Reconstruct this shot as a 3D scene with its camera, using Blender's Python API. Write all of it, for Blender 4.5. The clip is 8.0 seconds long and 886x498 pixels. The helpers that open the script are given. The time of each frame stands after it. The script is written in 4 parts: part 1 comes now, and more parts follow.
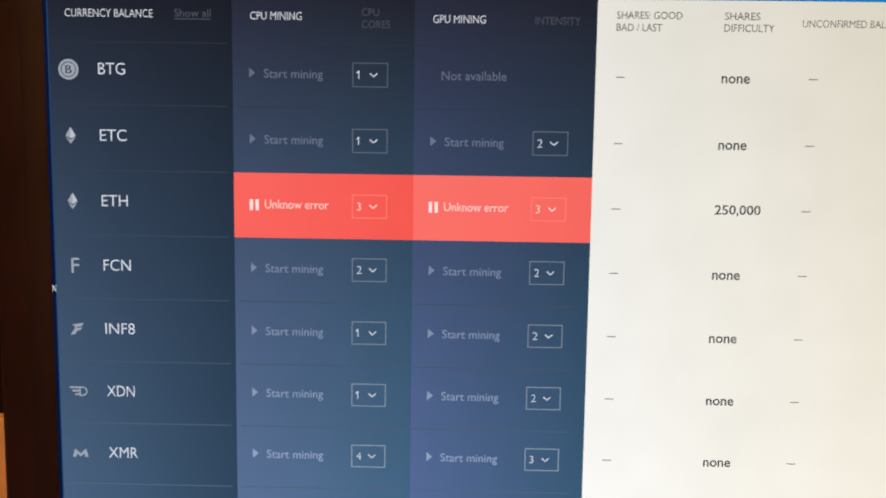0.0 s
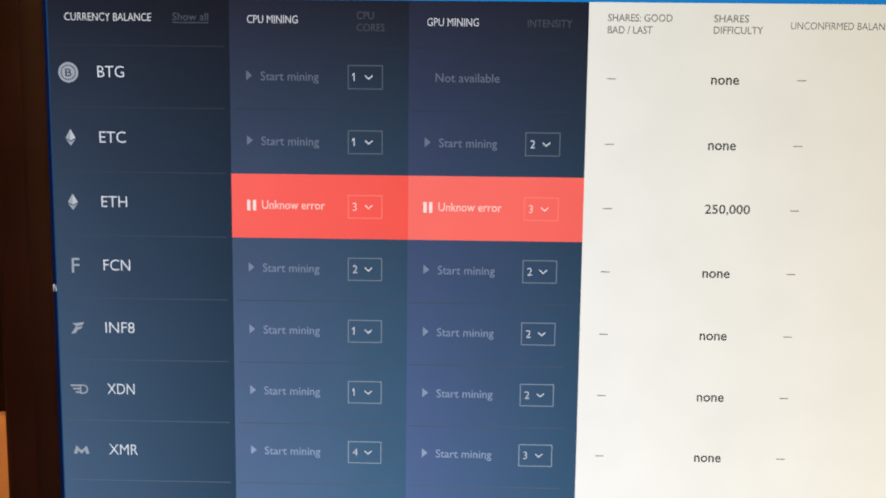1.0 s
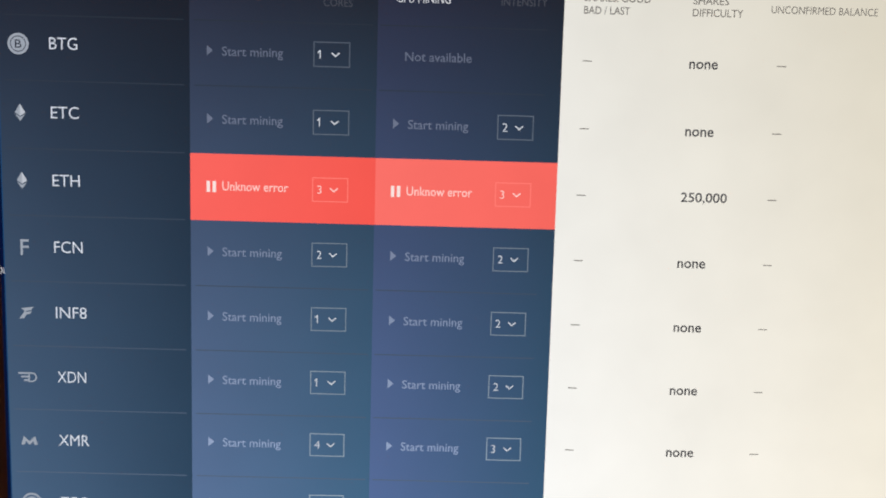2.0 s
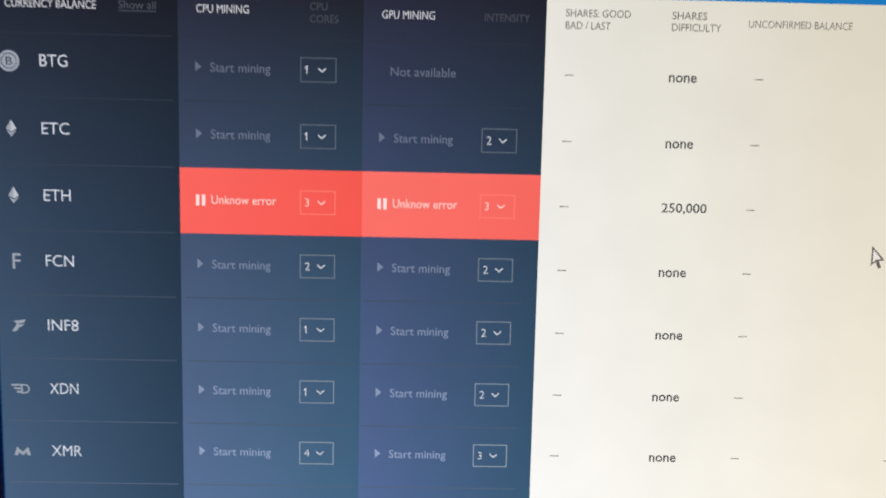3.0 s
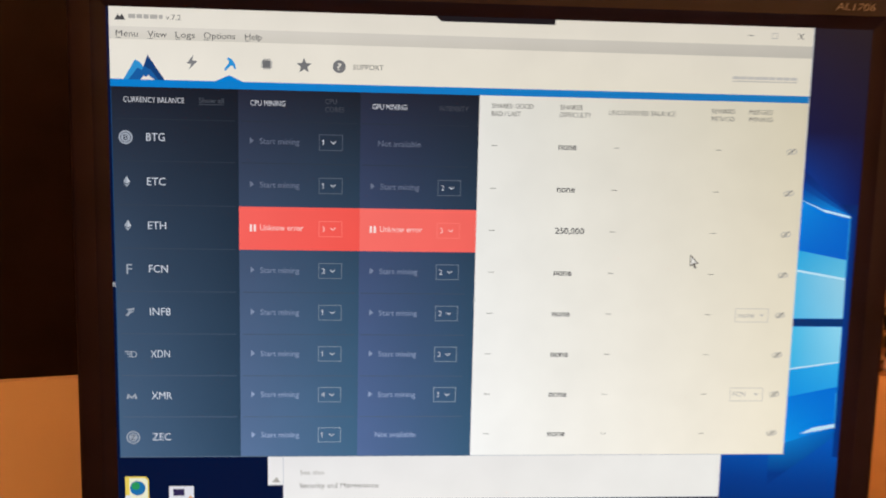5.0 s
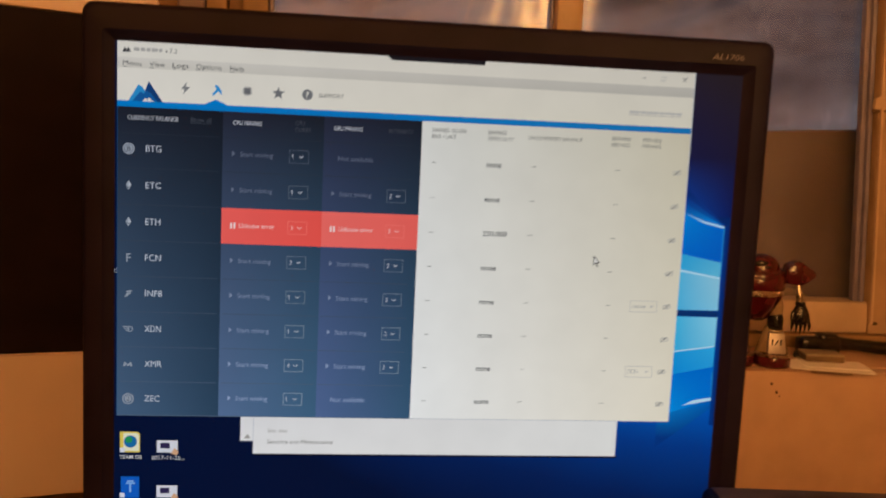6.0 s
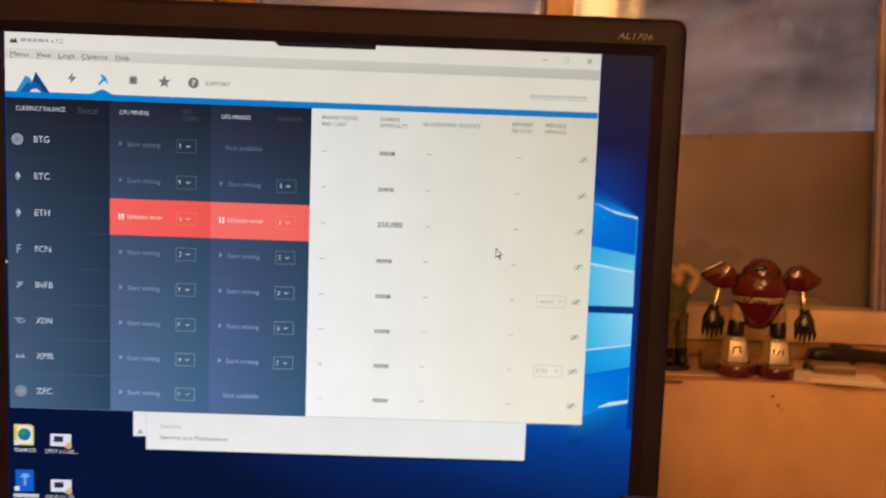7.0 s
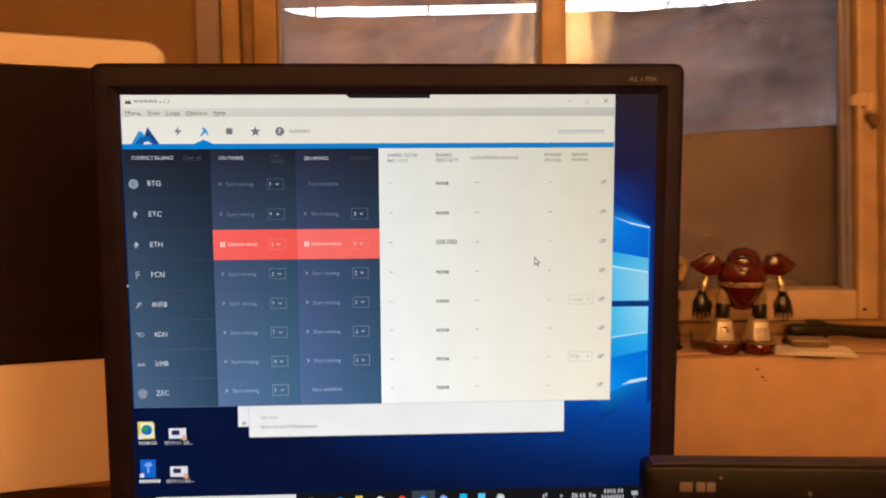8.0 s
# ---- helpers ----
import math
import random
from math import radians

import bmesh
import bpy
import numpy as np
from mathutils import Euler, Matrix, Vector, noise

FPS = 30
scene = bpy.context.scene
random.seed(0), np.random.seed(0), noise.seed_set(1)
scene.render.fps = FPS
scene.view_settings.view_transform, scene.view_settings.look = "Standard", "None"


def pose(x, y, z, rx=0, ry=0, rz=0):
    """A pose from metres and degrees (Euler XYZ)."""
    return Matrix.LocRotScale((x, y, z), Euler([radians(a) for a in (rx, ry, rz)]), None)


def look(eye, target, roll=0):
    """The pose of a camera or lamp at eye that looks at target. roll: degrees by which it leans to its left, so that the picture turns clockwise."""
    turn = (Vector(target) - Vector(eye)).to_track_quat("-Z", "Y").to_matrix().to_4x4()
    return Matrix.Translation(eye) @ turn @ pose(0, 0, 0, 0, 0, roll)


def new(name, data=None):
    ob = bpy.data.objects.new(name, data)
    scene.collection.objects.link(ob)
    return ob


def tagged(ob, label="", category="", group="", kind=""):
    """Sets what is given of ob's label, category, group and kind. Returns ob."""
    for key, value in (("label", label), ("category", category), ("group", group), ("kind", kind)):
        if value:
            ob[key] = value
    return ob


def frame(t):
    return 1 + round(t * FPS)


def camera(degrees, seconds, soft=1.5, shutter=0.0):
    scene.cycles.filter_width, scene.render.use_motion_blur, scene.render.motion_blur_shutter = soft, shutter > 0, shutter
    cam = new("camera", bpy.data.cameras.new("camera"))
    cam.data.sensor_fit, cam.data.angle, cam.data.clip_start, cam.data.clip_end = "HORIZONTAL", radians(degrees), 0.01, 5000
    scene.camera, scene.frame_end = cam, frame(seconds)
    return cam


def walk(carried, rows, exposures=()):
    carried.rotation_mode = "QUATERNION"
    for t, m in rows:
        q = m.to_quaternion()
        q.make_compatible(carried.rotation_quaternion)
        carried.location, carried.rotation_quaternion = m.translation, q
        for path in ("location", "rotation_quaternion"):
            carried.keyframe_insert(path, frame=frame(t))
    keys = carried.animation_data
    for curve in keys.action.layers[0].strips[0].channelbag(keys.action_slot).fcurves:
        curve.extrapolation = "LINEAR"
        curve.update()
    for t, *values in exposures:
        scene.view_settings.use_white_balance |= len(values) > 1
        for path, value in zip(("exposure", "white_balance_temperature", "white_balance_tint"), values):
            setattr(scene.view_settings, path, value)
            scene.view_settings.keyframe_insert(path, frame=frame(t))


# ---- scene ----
SOFT, SHUTTER = 1.85, 0.5
EXPOSURES = ((0.0, 0.0, 6500, 10), (3.0, 0.0, 6500, 10), (3.5, -0.02, 6500, 10), (4.0, -0.12, 6500, 10), (4.4, 0.0, 6500, 10), (4.8, 0.0, 6480, 10),
             (5.7, -0.45, 6300, 10), (6.0, -0.45, 6280, 10), (6.6, -0.33, 6160, 10), (7.0, -0.08, 6270, 10), (7.4, -0.03, 6300, 10), (8.0, -0.02, 6330, 10))
cam = camera(51.98, 8.0, soft=SOFT, shutter=SHUTTER)
PATH = [
    (0.0, look((-0.04692, -0.26714, 1.20969), (-0.05163, -0.01880, 1.18137), 0.811)),
    (0.5, look((-0.04239, -0.26855, 1.21207), (-0.04706, -0.02023, 1.18345), 0.518)),
    (1.0, look((-0.04516, -0.27131, 1.21055), (-0.04990, -0.02302, 1.18173), 0.671)),
    (1.5, look((-0.04497, -0.26627, 1.20874), (-0.04525, -0.01805, 1.17902), 1.228)),
    (1.7, look((-0.04409, -0.26202, 1.20750), (-0.04309, -0.01397, 1.17640), 1.449)),
    (2.8, look((-0.04371, -0.26179, 1.20826), (-0.03742, -0.01351, 1.17963), 1.495)),
    (3.0, look((-0.04242, -0.26636, 1.21175), (-0.03724, -0.01834, 1.18081), 1.290)),
    (3.5, look((-0.04495, -0.28771, 1.21810), (-0.04128, -0.03957, 1.18790), 1.301)),
    (4.0, look((-0.04157, -0.31915, 1.22416), (-0.03618, -0.07111, 1.19338), 1.497)),
    (4.5, look((-0.04559, -0.35539, 1.22889), (-0.03649, -0.10761, 1.19692), 1.033)),
    (4.7, look((-0.05099, -0.37666, 1.23471), (-0.03835, -0.12925, 1.20116), 0.970)),
    (5.8, look((-0.05600, -0.47137, 1.24090), (-0.02689, -0.22515, 1.20880), 2.512)),
    (6.0, look((-0.05071, -0.49255, 1.24415), (-0.02248, -0.24606, 1.21340), 2.718)),
    (6.3, look((-0.02940, -0.51321, 1.24985), (-0.00853, -0.26531, 1.22509), 2.719)),
    (6.5, look((-0.00980, -0.51551, 1.25409), (0.00477, -0.26710, 1.22999), 2.430)),
    (6.8, look((0.05265, -0.48585, 1.23448), (0.05964, -0.23689, 1.21283), 2.824)),
    (7.0, look((0.05392, -0.48161, 1.23135), (0.05835, -0.23305, 1.20491), 2.081)),
    (7.2, look((0.06113, -0.48564, 1.23126), (0.05568, -0.23732, 1.20284), 0.750)),
    (7.4, look((0.06201, -0.49613, 1.23854), (0.05335, -0.24796, 1.20958), -0.264)),
    (7.5, look((0.05368, -0.50522, 1.23994), (0.04910, -0.25676, 1.21260), -0.384)),
    (7.7, look((0.04102, -0.53273, 1.24662), (0.03984, -0.28415, 1.22009), -0.486)),
    (7.9, look((0.01769, -0.56344, 1.25896), (0.02406, -0.31538, 1.22855), -0.261)),
    (8.0, look((0.00295, -0.57828, 1.25514), (0.01529, -0.33028, 1.22608), -0.212)),
]
walk(cam, PATH, EXPOSURES)

# ---- world, sun, large lights ----
world = bpy.data.worlds.new("overcast_sky")
scene.world = world
world.use_nodes = True
wn = world.node_tree
sky = wn.nodes.new("ShaderNodeTexSky")
sky.sky_type, sky.sun_disc = "NISHITA", False
sky.sun_elevation, sky.sun_rotation = radians(35), radians(20)
wn.links.new(sky.outputs[0], wn.nodes["Background"].inputs[0])
wn.nodes["Background"].inputs[1].default_value = 0.05

K, ZC = 0.05887, 1.15          # metres to one survey unit; height of the screen's middle
RISER, LEDGE = 0.92, 1.025     # heights of the bench top and of the window ledge


def W(x, y, z):
    """Survey units to metres."""
    return Vector(((x - 0.906) * K, (y - 4.25) * K, ZC + (z - 0.524) * K))


def lin(c):
    """Display colour 0..255 to linear."""
    return tuple(((v / 255) / 12.92 if v / 255 < 0.04045 else ((v / 255 + 0.055) / 1.055) ** 2.4) for v in c) + (1.0,)


LAMP = W(7.40, -8.3, 6.2)                 # unseen tall glowing lamp, added for the warm reflection in the panes
LAMP_LEAN = 0.23                          # the shade leans as it rises, so that its mirrored streaks slant
PENDANT = Vector((-0.45, -1.70, 1.95))
bulb_data = bpy.data.lights.new("warm_bulb", "POINT")
bulb_data.energy, bulb_data.color, bulb_data.shadow_soft_size = 63.0, (1.05, 0.405, 0.088), 0.16
bulb = new("warm_bulb", bulb_data)
bulb.location = PENDANT


# ---- materials ----
def material(name):
    m = bpy.data.materials.new(name)
    m.use_nodes = True
    n = m.node_tree.nodes
    return m, m.node_tree, n["Principled BSDF"]


def surface(name, colour, rough=0.5, metal=0.0, vary=0.25, scale=40.0, bump=0.15, fine=400.0, coat=0.0, spec=0.5):
    """A painted or plain surface with stains at one scale and grain at another."""
    m, t, b = material(name)
    co = t.nodes.new("ShaderNodeTexCoord")
    big, small = t.nodes.new("ShaderNodeTexNoise"), t.nodes.new("ShaderNodeTexNoise")
    big.inputs["Scale"].default_value, big.inputs["Detail"].default_value = scale, 5.0
    small.inputs["Scale"].default_value, small.inputs["Detail"].default_value = fine, 3.0
    for node in (big, small):
        t.links.new(co.outputs["Object"], node.inputs["Vector"])
    ramp = t.nodes.new("ShaderNodeMix")
    ramp.data_type = "RGBA"
    ramp.inputs["A"].default_value = tuple(c * (1 - vary) for c in colour) + (1,)
    ramp.inputs["B"].default_value = tuple(min(1.0, c * (1 + vary)) for c in colour) + (1,)
    spread = t.nodes.new("ShaderNodeMapRange")
    spread.inputs["From Min"].default_value, spread.inputs["From Max"].default_value = 0.32, 0.68
    t.links.new(big.outputs["Fac"], spread.inputs["Value"])
    t.links.new(spread.outputs[0], ramp.inputs["Factor"])
    t.links.new(ramp.outputs["Result"], b.inputs["Base Color"])
    rr = t.nodes.new("ShaderNodeMapRange")
    rr.inputs["To Min"].default_value, rr.inputs["To Max"].default_value = max(0.03, rough - 0.1), min(1.0, rough + 0.1)
    t.links.new(small.outputs["Fac"], rr.inputs["Value"])
    t.links.new(rr.outputs[0], b.inputs["Roughness"])
    bp = t.nodes.new("ShaderNodeBump")
    bp.inputs["Strength"].default_value, bp.inputs["Distance"].default_value = bump, 0.001
    t.links.new(small.outputs["Fac"], bp.inputs["Height"])
    t.links.new(bp.outputs[0], b.inputs["Normal"])
    b.inputs["Metallic"].default_value = metal
    b.inputs["Specular IOR Level"].default_value = spec
    b.inputs["Coat Weight"].default_value = coat
    return m


def lit(name, colour, strength=1.0, sample=False):
    """A plain colour that the display shows."""
    m, t, b = material(name)
    b.inputs["Base Color"].default_value = (0.0015, 0.0015, 0.002, 1)
    b.inputs["Roughness"].default_value = 0.6
    b.inputs["Specular IOR Level"].default_value = 0.015
    b.inputs["Emission Color"].default_value = lin(colour)
    b.inputs["Emission Strength"].default_value = strength
    m.cycles.emission_sampling = "AUTO" if sample else "NONE"
    return m


def lit_area(name, box, tl, tr, bl, br, mottle=0.03, sample=True):
    """A display area whose colour runs between its four corners (display dots, x0 y0 x1 y1)."""
    m = lit(name, tl, 1.0, sample)
    t, b = m.node_tree, m.node_tree.nodes["Principled BSDF"]
    co, sep = t.nodes.new("ShaderNodeTexCoord"), t.nodes.new("ShaderNodeSeparateXYZ")
    t.links.new(co.outputs["Object"], sep.inputs[0])

    def along(axis, a, c):
        r = t.nodes.new("ShaderNodeMapRange")
        r.inputs["From Min"].default_value, r.inputs["From Max"].default_value = a, c
        t.links.new(sep.outputs[axis], r.inputs["Value"])
        return r.outputs[0]

    def mixed(f, a, c):
        r = t.nodes.new("ShaderNodeMix")
        r.data_type = "RGBA"
        t.links.new(f, r.inputs["Factor"])
        for key, v in (("A", a), ("B", c)):
            if isinstance(v, tuple):
                r.inputs[key].default_value = lin(v)
            else:
                t.links.new(v, r.inputs[key])
        return r.outputs["Result"]

    fx, fz = along(0, SX(box[0]), SX(box[2])), along(2, SZ(box[1]), SZ(box[3]))
    out = mixed(fz, mixed(fx, tl, tr), mixed(fx, bl, br))
    nz = t.nodes.new("ShaderNodeTexNoise")
    nz.inputs["Scale"].default_value, nz.inputs["Detail"].default_value = 45.0, 3.0
    t.links.new(co.outputs["Object"], nz.inputs["Vector"])
    mr = t.nodes.new("ShaderNodeMapRange")
    mr.inputs["To Min"].default_value, mr.inputs["To Max"].default_value = 1 - 2 * mottle, 1 + 2 * mottle
    t.links.new(nz.outputs["Fac"], mr.inputs["Value"])
    t.links.new(out, b.inputs["Emission Color"])
    t.links.new(mr.outputs[0], b.inputs["Emission Strength"])
    return m


HC = ZC - RISER                # the screen's middle over the monitor's foot


def SX(px):
    return -0.16896 + px * 0.000264


def SZ(py):
    return HC + 0.13516 - py * 0.000264


black_plastic = surface("black_plastic", (0.0080, 0.0058, 0.0180), 0.5, vary=0.25, scale=30, bump=0.12, fine=1800, spec=0.1)
side_plastic = surface("side_plastic", (0.0030, 0.0022, 0.0060), 0.40, vary=0.3, scale=40, bump=0.12, fine=1800, spec=0.16)
# paler side_plastic: window light on the top face, put into the colour
lit_edge_plastic = surface("lit_edge_plastic", (0.034, 0.029, 0.044), 0.45, vary=0.35, scale=25, bump=0.1, fine=900, spec=0.3)
dark_plastic = surface("dark_plastic", (0.010, 0.009, 0.008), 0.55, vary=0.2, scale=30, bump=0.1, fine=1800, spec=0.2)
grey_print = surface("grey_print", (0.095, 0.092, 0.135), 0.5, fine=900)
pale_print = surface("pale_print", (0.10, 0.092, 0.115), 0.5, fine=900)
white_plastic = surface("white_plastic", (0.56, 0.49, 0.52), 0.35, vary=0.05, scale=12, bump=0.03, coat=0.1)
screen_off = surface("screen_off", (0.0095, 0.0062, 0.0095), 0.5, vary=0.2, bump=0.02, spec=0.06)
aluminium = surface("aluminium", (0.6, 0.6, 0.6), 0.35, 1.0, vary=0.08)
cream_paint = surface("cream_paint", (0.48, 0.315, 0.23), 0.45, vary=0.10, scale=18, bump=0.25, fine=120)
frame_paint = surface("frame_paint", (0.41, 0.295, 0.205), 0.4, vary=0.14, scale=25, bump=0.3, fine=150)
# lighter copy of frame_paint: the stronger light on the lower rails, in colour
bright_frame_paint = surface("bright_frame_paint", (0.50, 0.385, 0.30), 0.4, vary=0.1, scale=25, bump=0.3, fine=150)
# shade of the frame rebates and below the paper, put into the colour
shade_brown = surface("shade_brown", (0.17, 0.105, 0.055), 0.6, vary=0.25, scale=30, bump=0.3, fine=150)
# darker copy of frame_paint: the left side's dimmer light put into colour
dim_frame_paint = surface("dim_frame_paint", (0.27, 0.175, 0.09), 0.5, vary=0.2, scale=25, bump=0.3, fine=150)
grey_paint = surface("grey_paint", (0.15, 0.118, 0.165), 0.5, vary=0.1, scale=20, fine=150)
strip_grey = surface("strip_grey", (0.20, 0.19, 0.32), 0.35, vary=0.15, scale=30)
# base colour lowered for the weaker light on the window wall
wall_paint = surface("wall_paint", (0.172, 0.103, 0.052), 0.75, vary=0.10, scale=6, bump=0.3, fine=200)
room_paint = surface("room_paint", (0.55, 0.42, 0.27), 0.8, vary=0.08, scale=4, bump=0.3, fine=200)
ceiling_paint = surface("ceiling_paint", (0.7, 0.66, 0.58), 0.85, vary=0.05, scale=4, bump=0.2)
floor_wood = surface("floor_wood", (0.20, 0.12, 0.06), 0.5, vary=0.3, scale=9, bump=0.2)
desk_wood = surface("desk_wood", (0.09, 0.055, 0.03), 0.45, vary=0.3, scale=14, bump=0.2)
chip_dark = surface("chip_dark", (0.10, 0.055, 0.03), 0.8)
red_plastic = surface("red_plastic", (0.062, 0.0045, 0.010), 0.22, vary=0.10, scale=60, bump=0.05, coat=0.6)
gold_chrome = surface("gold_chrome", (0.50, 0.43, 0.36), 0.28, 1.0, vary=0.15, scale=90, bump=0.1)
gold_foil = surface("gold_foil", (0.40, 0.36, 0.36), 0.42, 0.6, vary=0.12, scale=120, bump=0.08)
drink_brown = surface("drink_brown", (0.05, 0.022, 0.008), 0.2)
smoke_plastic = surface("smoke_plastic", (0.26, 0.20, 0.13), 0.25, vary=0.25, scale=80, coat=0.4)
rubber_black = surface("rubber_black", (0.006, 0.005, 0.006), 0.26, vary=0.2, fine=900)
skin = surface("tan_vinyl", (0.34, 0.23, 0.15), 0.5, vary=0.15, scale=120)
green_cloth = surface("green_vinyl", (0.035, 0.05, 0.025), 0.6, vary=0.3, scale=150)
camo = surface("patterned_vinyl", (0.055, 0.038, 0.024), 0.6, vary=0.95, scale=170)
paper_white = surface("paper_white", (0.80, 0.76, 0.80), 0.7, vary=0.05, bump=0.05)
card_grey = surface("card_grey", (0.26, 0.22, 0.17), 0.6, vary=0.15, scale=60)
card_brown = surface("card_brown", (0.12, 0.08, 0.045), 0.8, vary=0.15, scale=40, bump=0.2)
reflection_tan = surface("reflection_tan", (0.130, 0.112, 0.150), 0.8, vary=0.22, scale=9, bump=0.2, fine=60)
twig_bark = surface("twig_bark", (0.34, 0.28, 0.26), 0.9)


def glass(name, rough=0.0, tint=(1, 1, 1, 1)):
    m, t, b = material(name)
    b.inputs["Base Color"].default_value = tint
    b.inputs["Transmission Weight"].default_value = 1.0
    b.inputs["Roughness"].default_value, b.inputs["IOR"].default_value = rough, 1.45
    return m


pane_glass = glass("pane_glass", 0.02)
tumbler_glass = glass("tumbler_glass", 0.25, (0.97, 0.95, 0.92, 1))


def sheeting():
    """Wrinkled grey plastic film: the shading of slanting folds put into the colour, dusty streaks; some light passes,
    some is thrown back.
    """
    m, t, b = material("grey_sheeting")
    co = t.nodes.new("ShaderNodeTexCoord")

    def cloud(scale, turn, detail, lo, hi):
        mp, nz, mr = t.nodes.new("ShaderNodeMapping"), t.nodes.new("ShaderNodeTexNoise"), t.nodes.new("ShaderNodeMapRange")
        mp.inputs["Scale"].default_value, mp.inputs["Rotation"].default_value = scale, (0, radians(turn), 0)
        nz.inputs["Scale"].default_value, nz.inputs["Detail"].default_value, nz.inputs["Roughness"].default_value = 1.0, detail, 0.62
        mr.inputs["From Min"].default_value, mr.inputs["From Max"].default_value = lo, hi
        t.links.new(co.outputs["Object"], mp.inputs[0])
        t.links.new(mp.outputs[0], nz.inputs["Vector"])
        t.links.new(nz.outputs["Fac"], mr.inputs["Value"])
        return mr.outputs[0]

    def calc(kind, a, c):
        n = t.nodes.new("ShaderNodeMath")
        n.operation = kind
        for i, v in enumerate((a, c)):
            if isinstance(v, float):
                n.inputs[i].default_value = v
            else:
                t.links.new(v, n.inputs[i])
        return n.outputs[0]

    # light and dark of the folds, mixed into the base colour below
    fold_shade, streaks, patches = cloud((3.2, 3.2, 17), 19, 6, 0.34, 0.68), cloud((34, 5, 9), 24, 5, 0.36, 0.70), cloud((4, 4, 7), 12, 4, 0.34, 0.66)
    fac = calc("ADD", calc("MULTIPLY", fold_shade, 0.48), calc("ADD", calc("MULTIPLY", streaks, 0.12), calc("MULTIPLY", patches, 0.38)))
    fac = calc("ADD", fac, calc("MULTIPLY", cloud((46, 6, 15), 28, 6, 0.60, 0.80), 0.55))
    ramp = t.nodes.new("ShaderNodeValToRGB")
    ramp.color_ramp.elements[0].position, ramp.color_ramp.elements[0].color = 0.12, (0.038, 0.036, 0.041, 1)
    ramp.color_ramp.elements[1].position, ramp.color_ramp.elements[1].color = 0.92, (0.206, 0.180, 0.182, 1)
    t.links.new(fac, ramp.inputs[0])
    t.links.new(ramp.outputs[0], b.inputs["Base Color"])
    b.inputs["Roughness"].default_value, b.inputs["Specular IOR Level"].default_value = 0.34, 0.6
    bp = t.nodes.new("ShaderNodeBump")
    bp.inputs["Strength"].default_value, bp.inputs["Distance"].default_value = 0.6, 0.004
    t.links.new(fac, bp.inputs["Height"])
    t.links.new(bp.outputs[0], b.inputs["Normal"])
    tr = t.nodes.new("ShaderNodeBsdfTranslucent")
    t.links.new(ramp.outputs[0], tr.inputs[0])
    mx = t.nodes.new("ShaderNodeMixShader")
    mx.inputs[0].default_value = 0.45
    t.links.new(b.outputs[0], mx.inputs[1])
    t.links.new(tr.outputs[0], mx.inputs[2])
    t.links.new(mx.outputs[0], t.nodes["Material Output"].inputs[0])
    return m


grey_sheeting = sheeting()
sky_white = lit("sky_white", (255, 250, 255), 3.0, True)


def lantern():
    """Warm emission shaped for its reflection in the panes: bright middle, dim halo, uneven streaks running down."""
    m = lit("lantern_glow", (255, 180, 98), 1.0, True)
    t, b = m.node_tree, m.node_tree.nodes["Principled BSDF"]
    co, sep = t.nodes.new("ShaderNodeTexCoord"), t.nodes.new("ShaderNodeSeparateXYZ")
    t.links.new(co.outputs["Object"], sep.inputs[0])
    mp, nz = t.nodes.new("ShaderNodeMapping"), t.nodes.new("ShaderNodeTexNoise")
    mp.inputs["Scale"].default_value, mp.inputs["Rotation"].default_value = (30, 30, 2.0), (0, radians(-13), 0)
    nz.inputs["Scale"].default_value, nz.inputs["Detail"].default_value = 1.0, 3.0
    t.links.new(co.outputs["Object"], mp.inputs[0])
    t.links.new(mp.outputs[0], nz.inputs["Vector"])
    away, fall, glow_streaks, out = (t.nodes.new("ShaderNodeMath") for _ in range(4))
    away.operation, fall.operation, glow_streaks.operation, out.operation = "ABSOLUTE", "MAXIMUM", "MULTIPLY_ADD", "MULTIPLY"
    lean = t.nodes.new("ShaderNodeMath")
    lean.operation = "MULTIPLY_ADD"
    lean.inputs[1].default_value = -LAMP_LEAN
    t.links.new(sep.outputs[2], lean.inputs[0])
    shift = t.nodes.new("ShaderNodeMath")
    shift.inputs[1].default_value = LAMP_LEAN * LAMP.z
    t.links.new(sep.outputs[0], shift.inputs[0])
    t.links.new(shift.outputs[0], lean.inputs[2])
    t.links.new(lean.outputs[0], away.inputs[0])
    mr = t.nodes.new("ShaderNodeMapRange")
    mr.interpolation_type = "SMOOTHSTEP"
    mr.inputs["From Min"].default_value, mr.inputs["From Max"].default_value = 0.012, 0.15
    mr.inputs["To Min"].default_value, mr.inputs["To Max"].default_value = 21.0, 1.3
    t.links.new(away.outputs[0], mr.inputs["Value"])
    glow_streaks.inputs[1].default_value, glow_streaks.inputs[2].default_value = 4.2, -1.25
    t.links.new(nz.outputs["Fac"], glow_streaks.inputs[0])
    fall.inputs[1].default_value = 0.22
    t.links.new(glow_streaks.outputs[0], fall.inputs[0])
    t.links.new(mr.outputs[0], out.inputs[0])
    t.links.new(fall.outputs[0], out.inputs[1])
    t.links.new(out.outputs[0], b.inputs["Emission Strength"])
    return m


lantern_glow = lantern()


# ---- mesh helpers ----
def link(name, bm, mat, parent=None, label="", smooth=False):
    me = bpy.data.meshes.new(name)
    bmesh.ops.recalc_face_normals(bm, faces=bm.faces)
    bm.to_mesh(me)
    bm.free()
    for mm in mat if isinstance(mat, (list, tuple)) else (mat,):
        me.materials.append(mm)
    if smooth:
        me.shade_smooth()
        me.set_sharp_from_angle(angle=radians(40))
    ob = new(name, me)
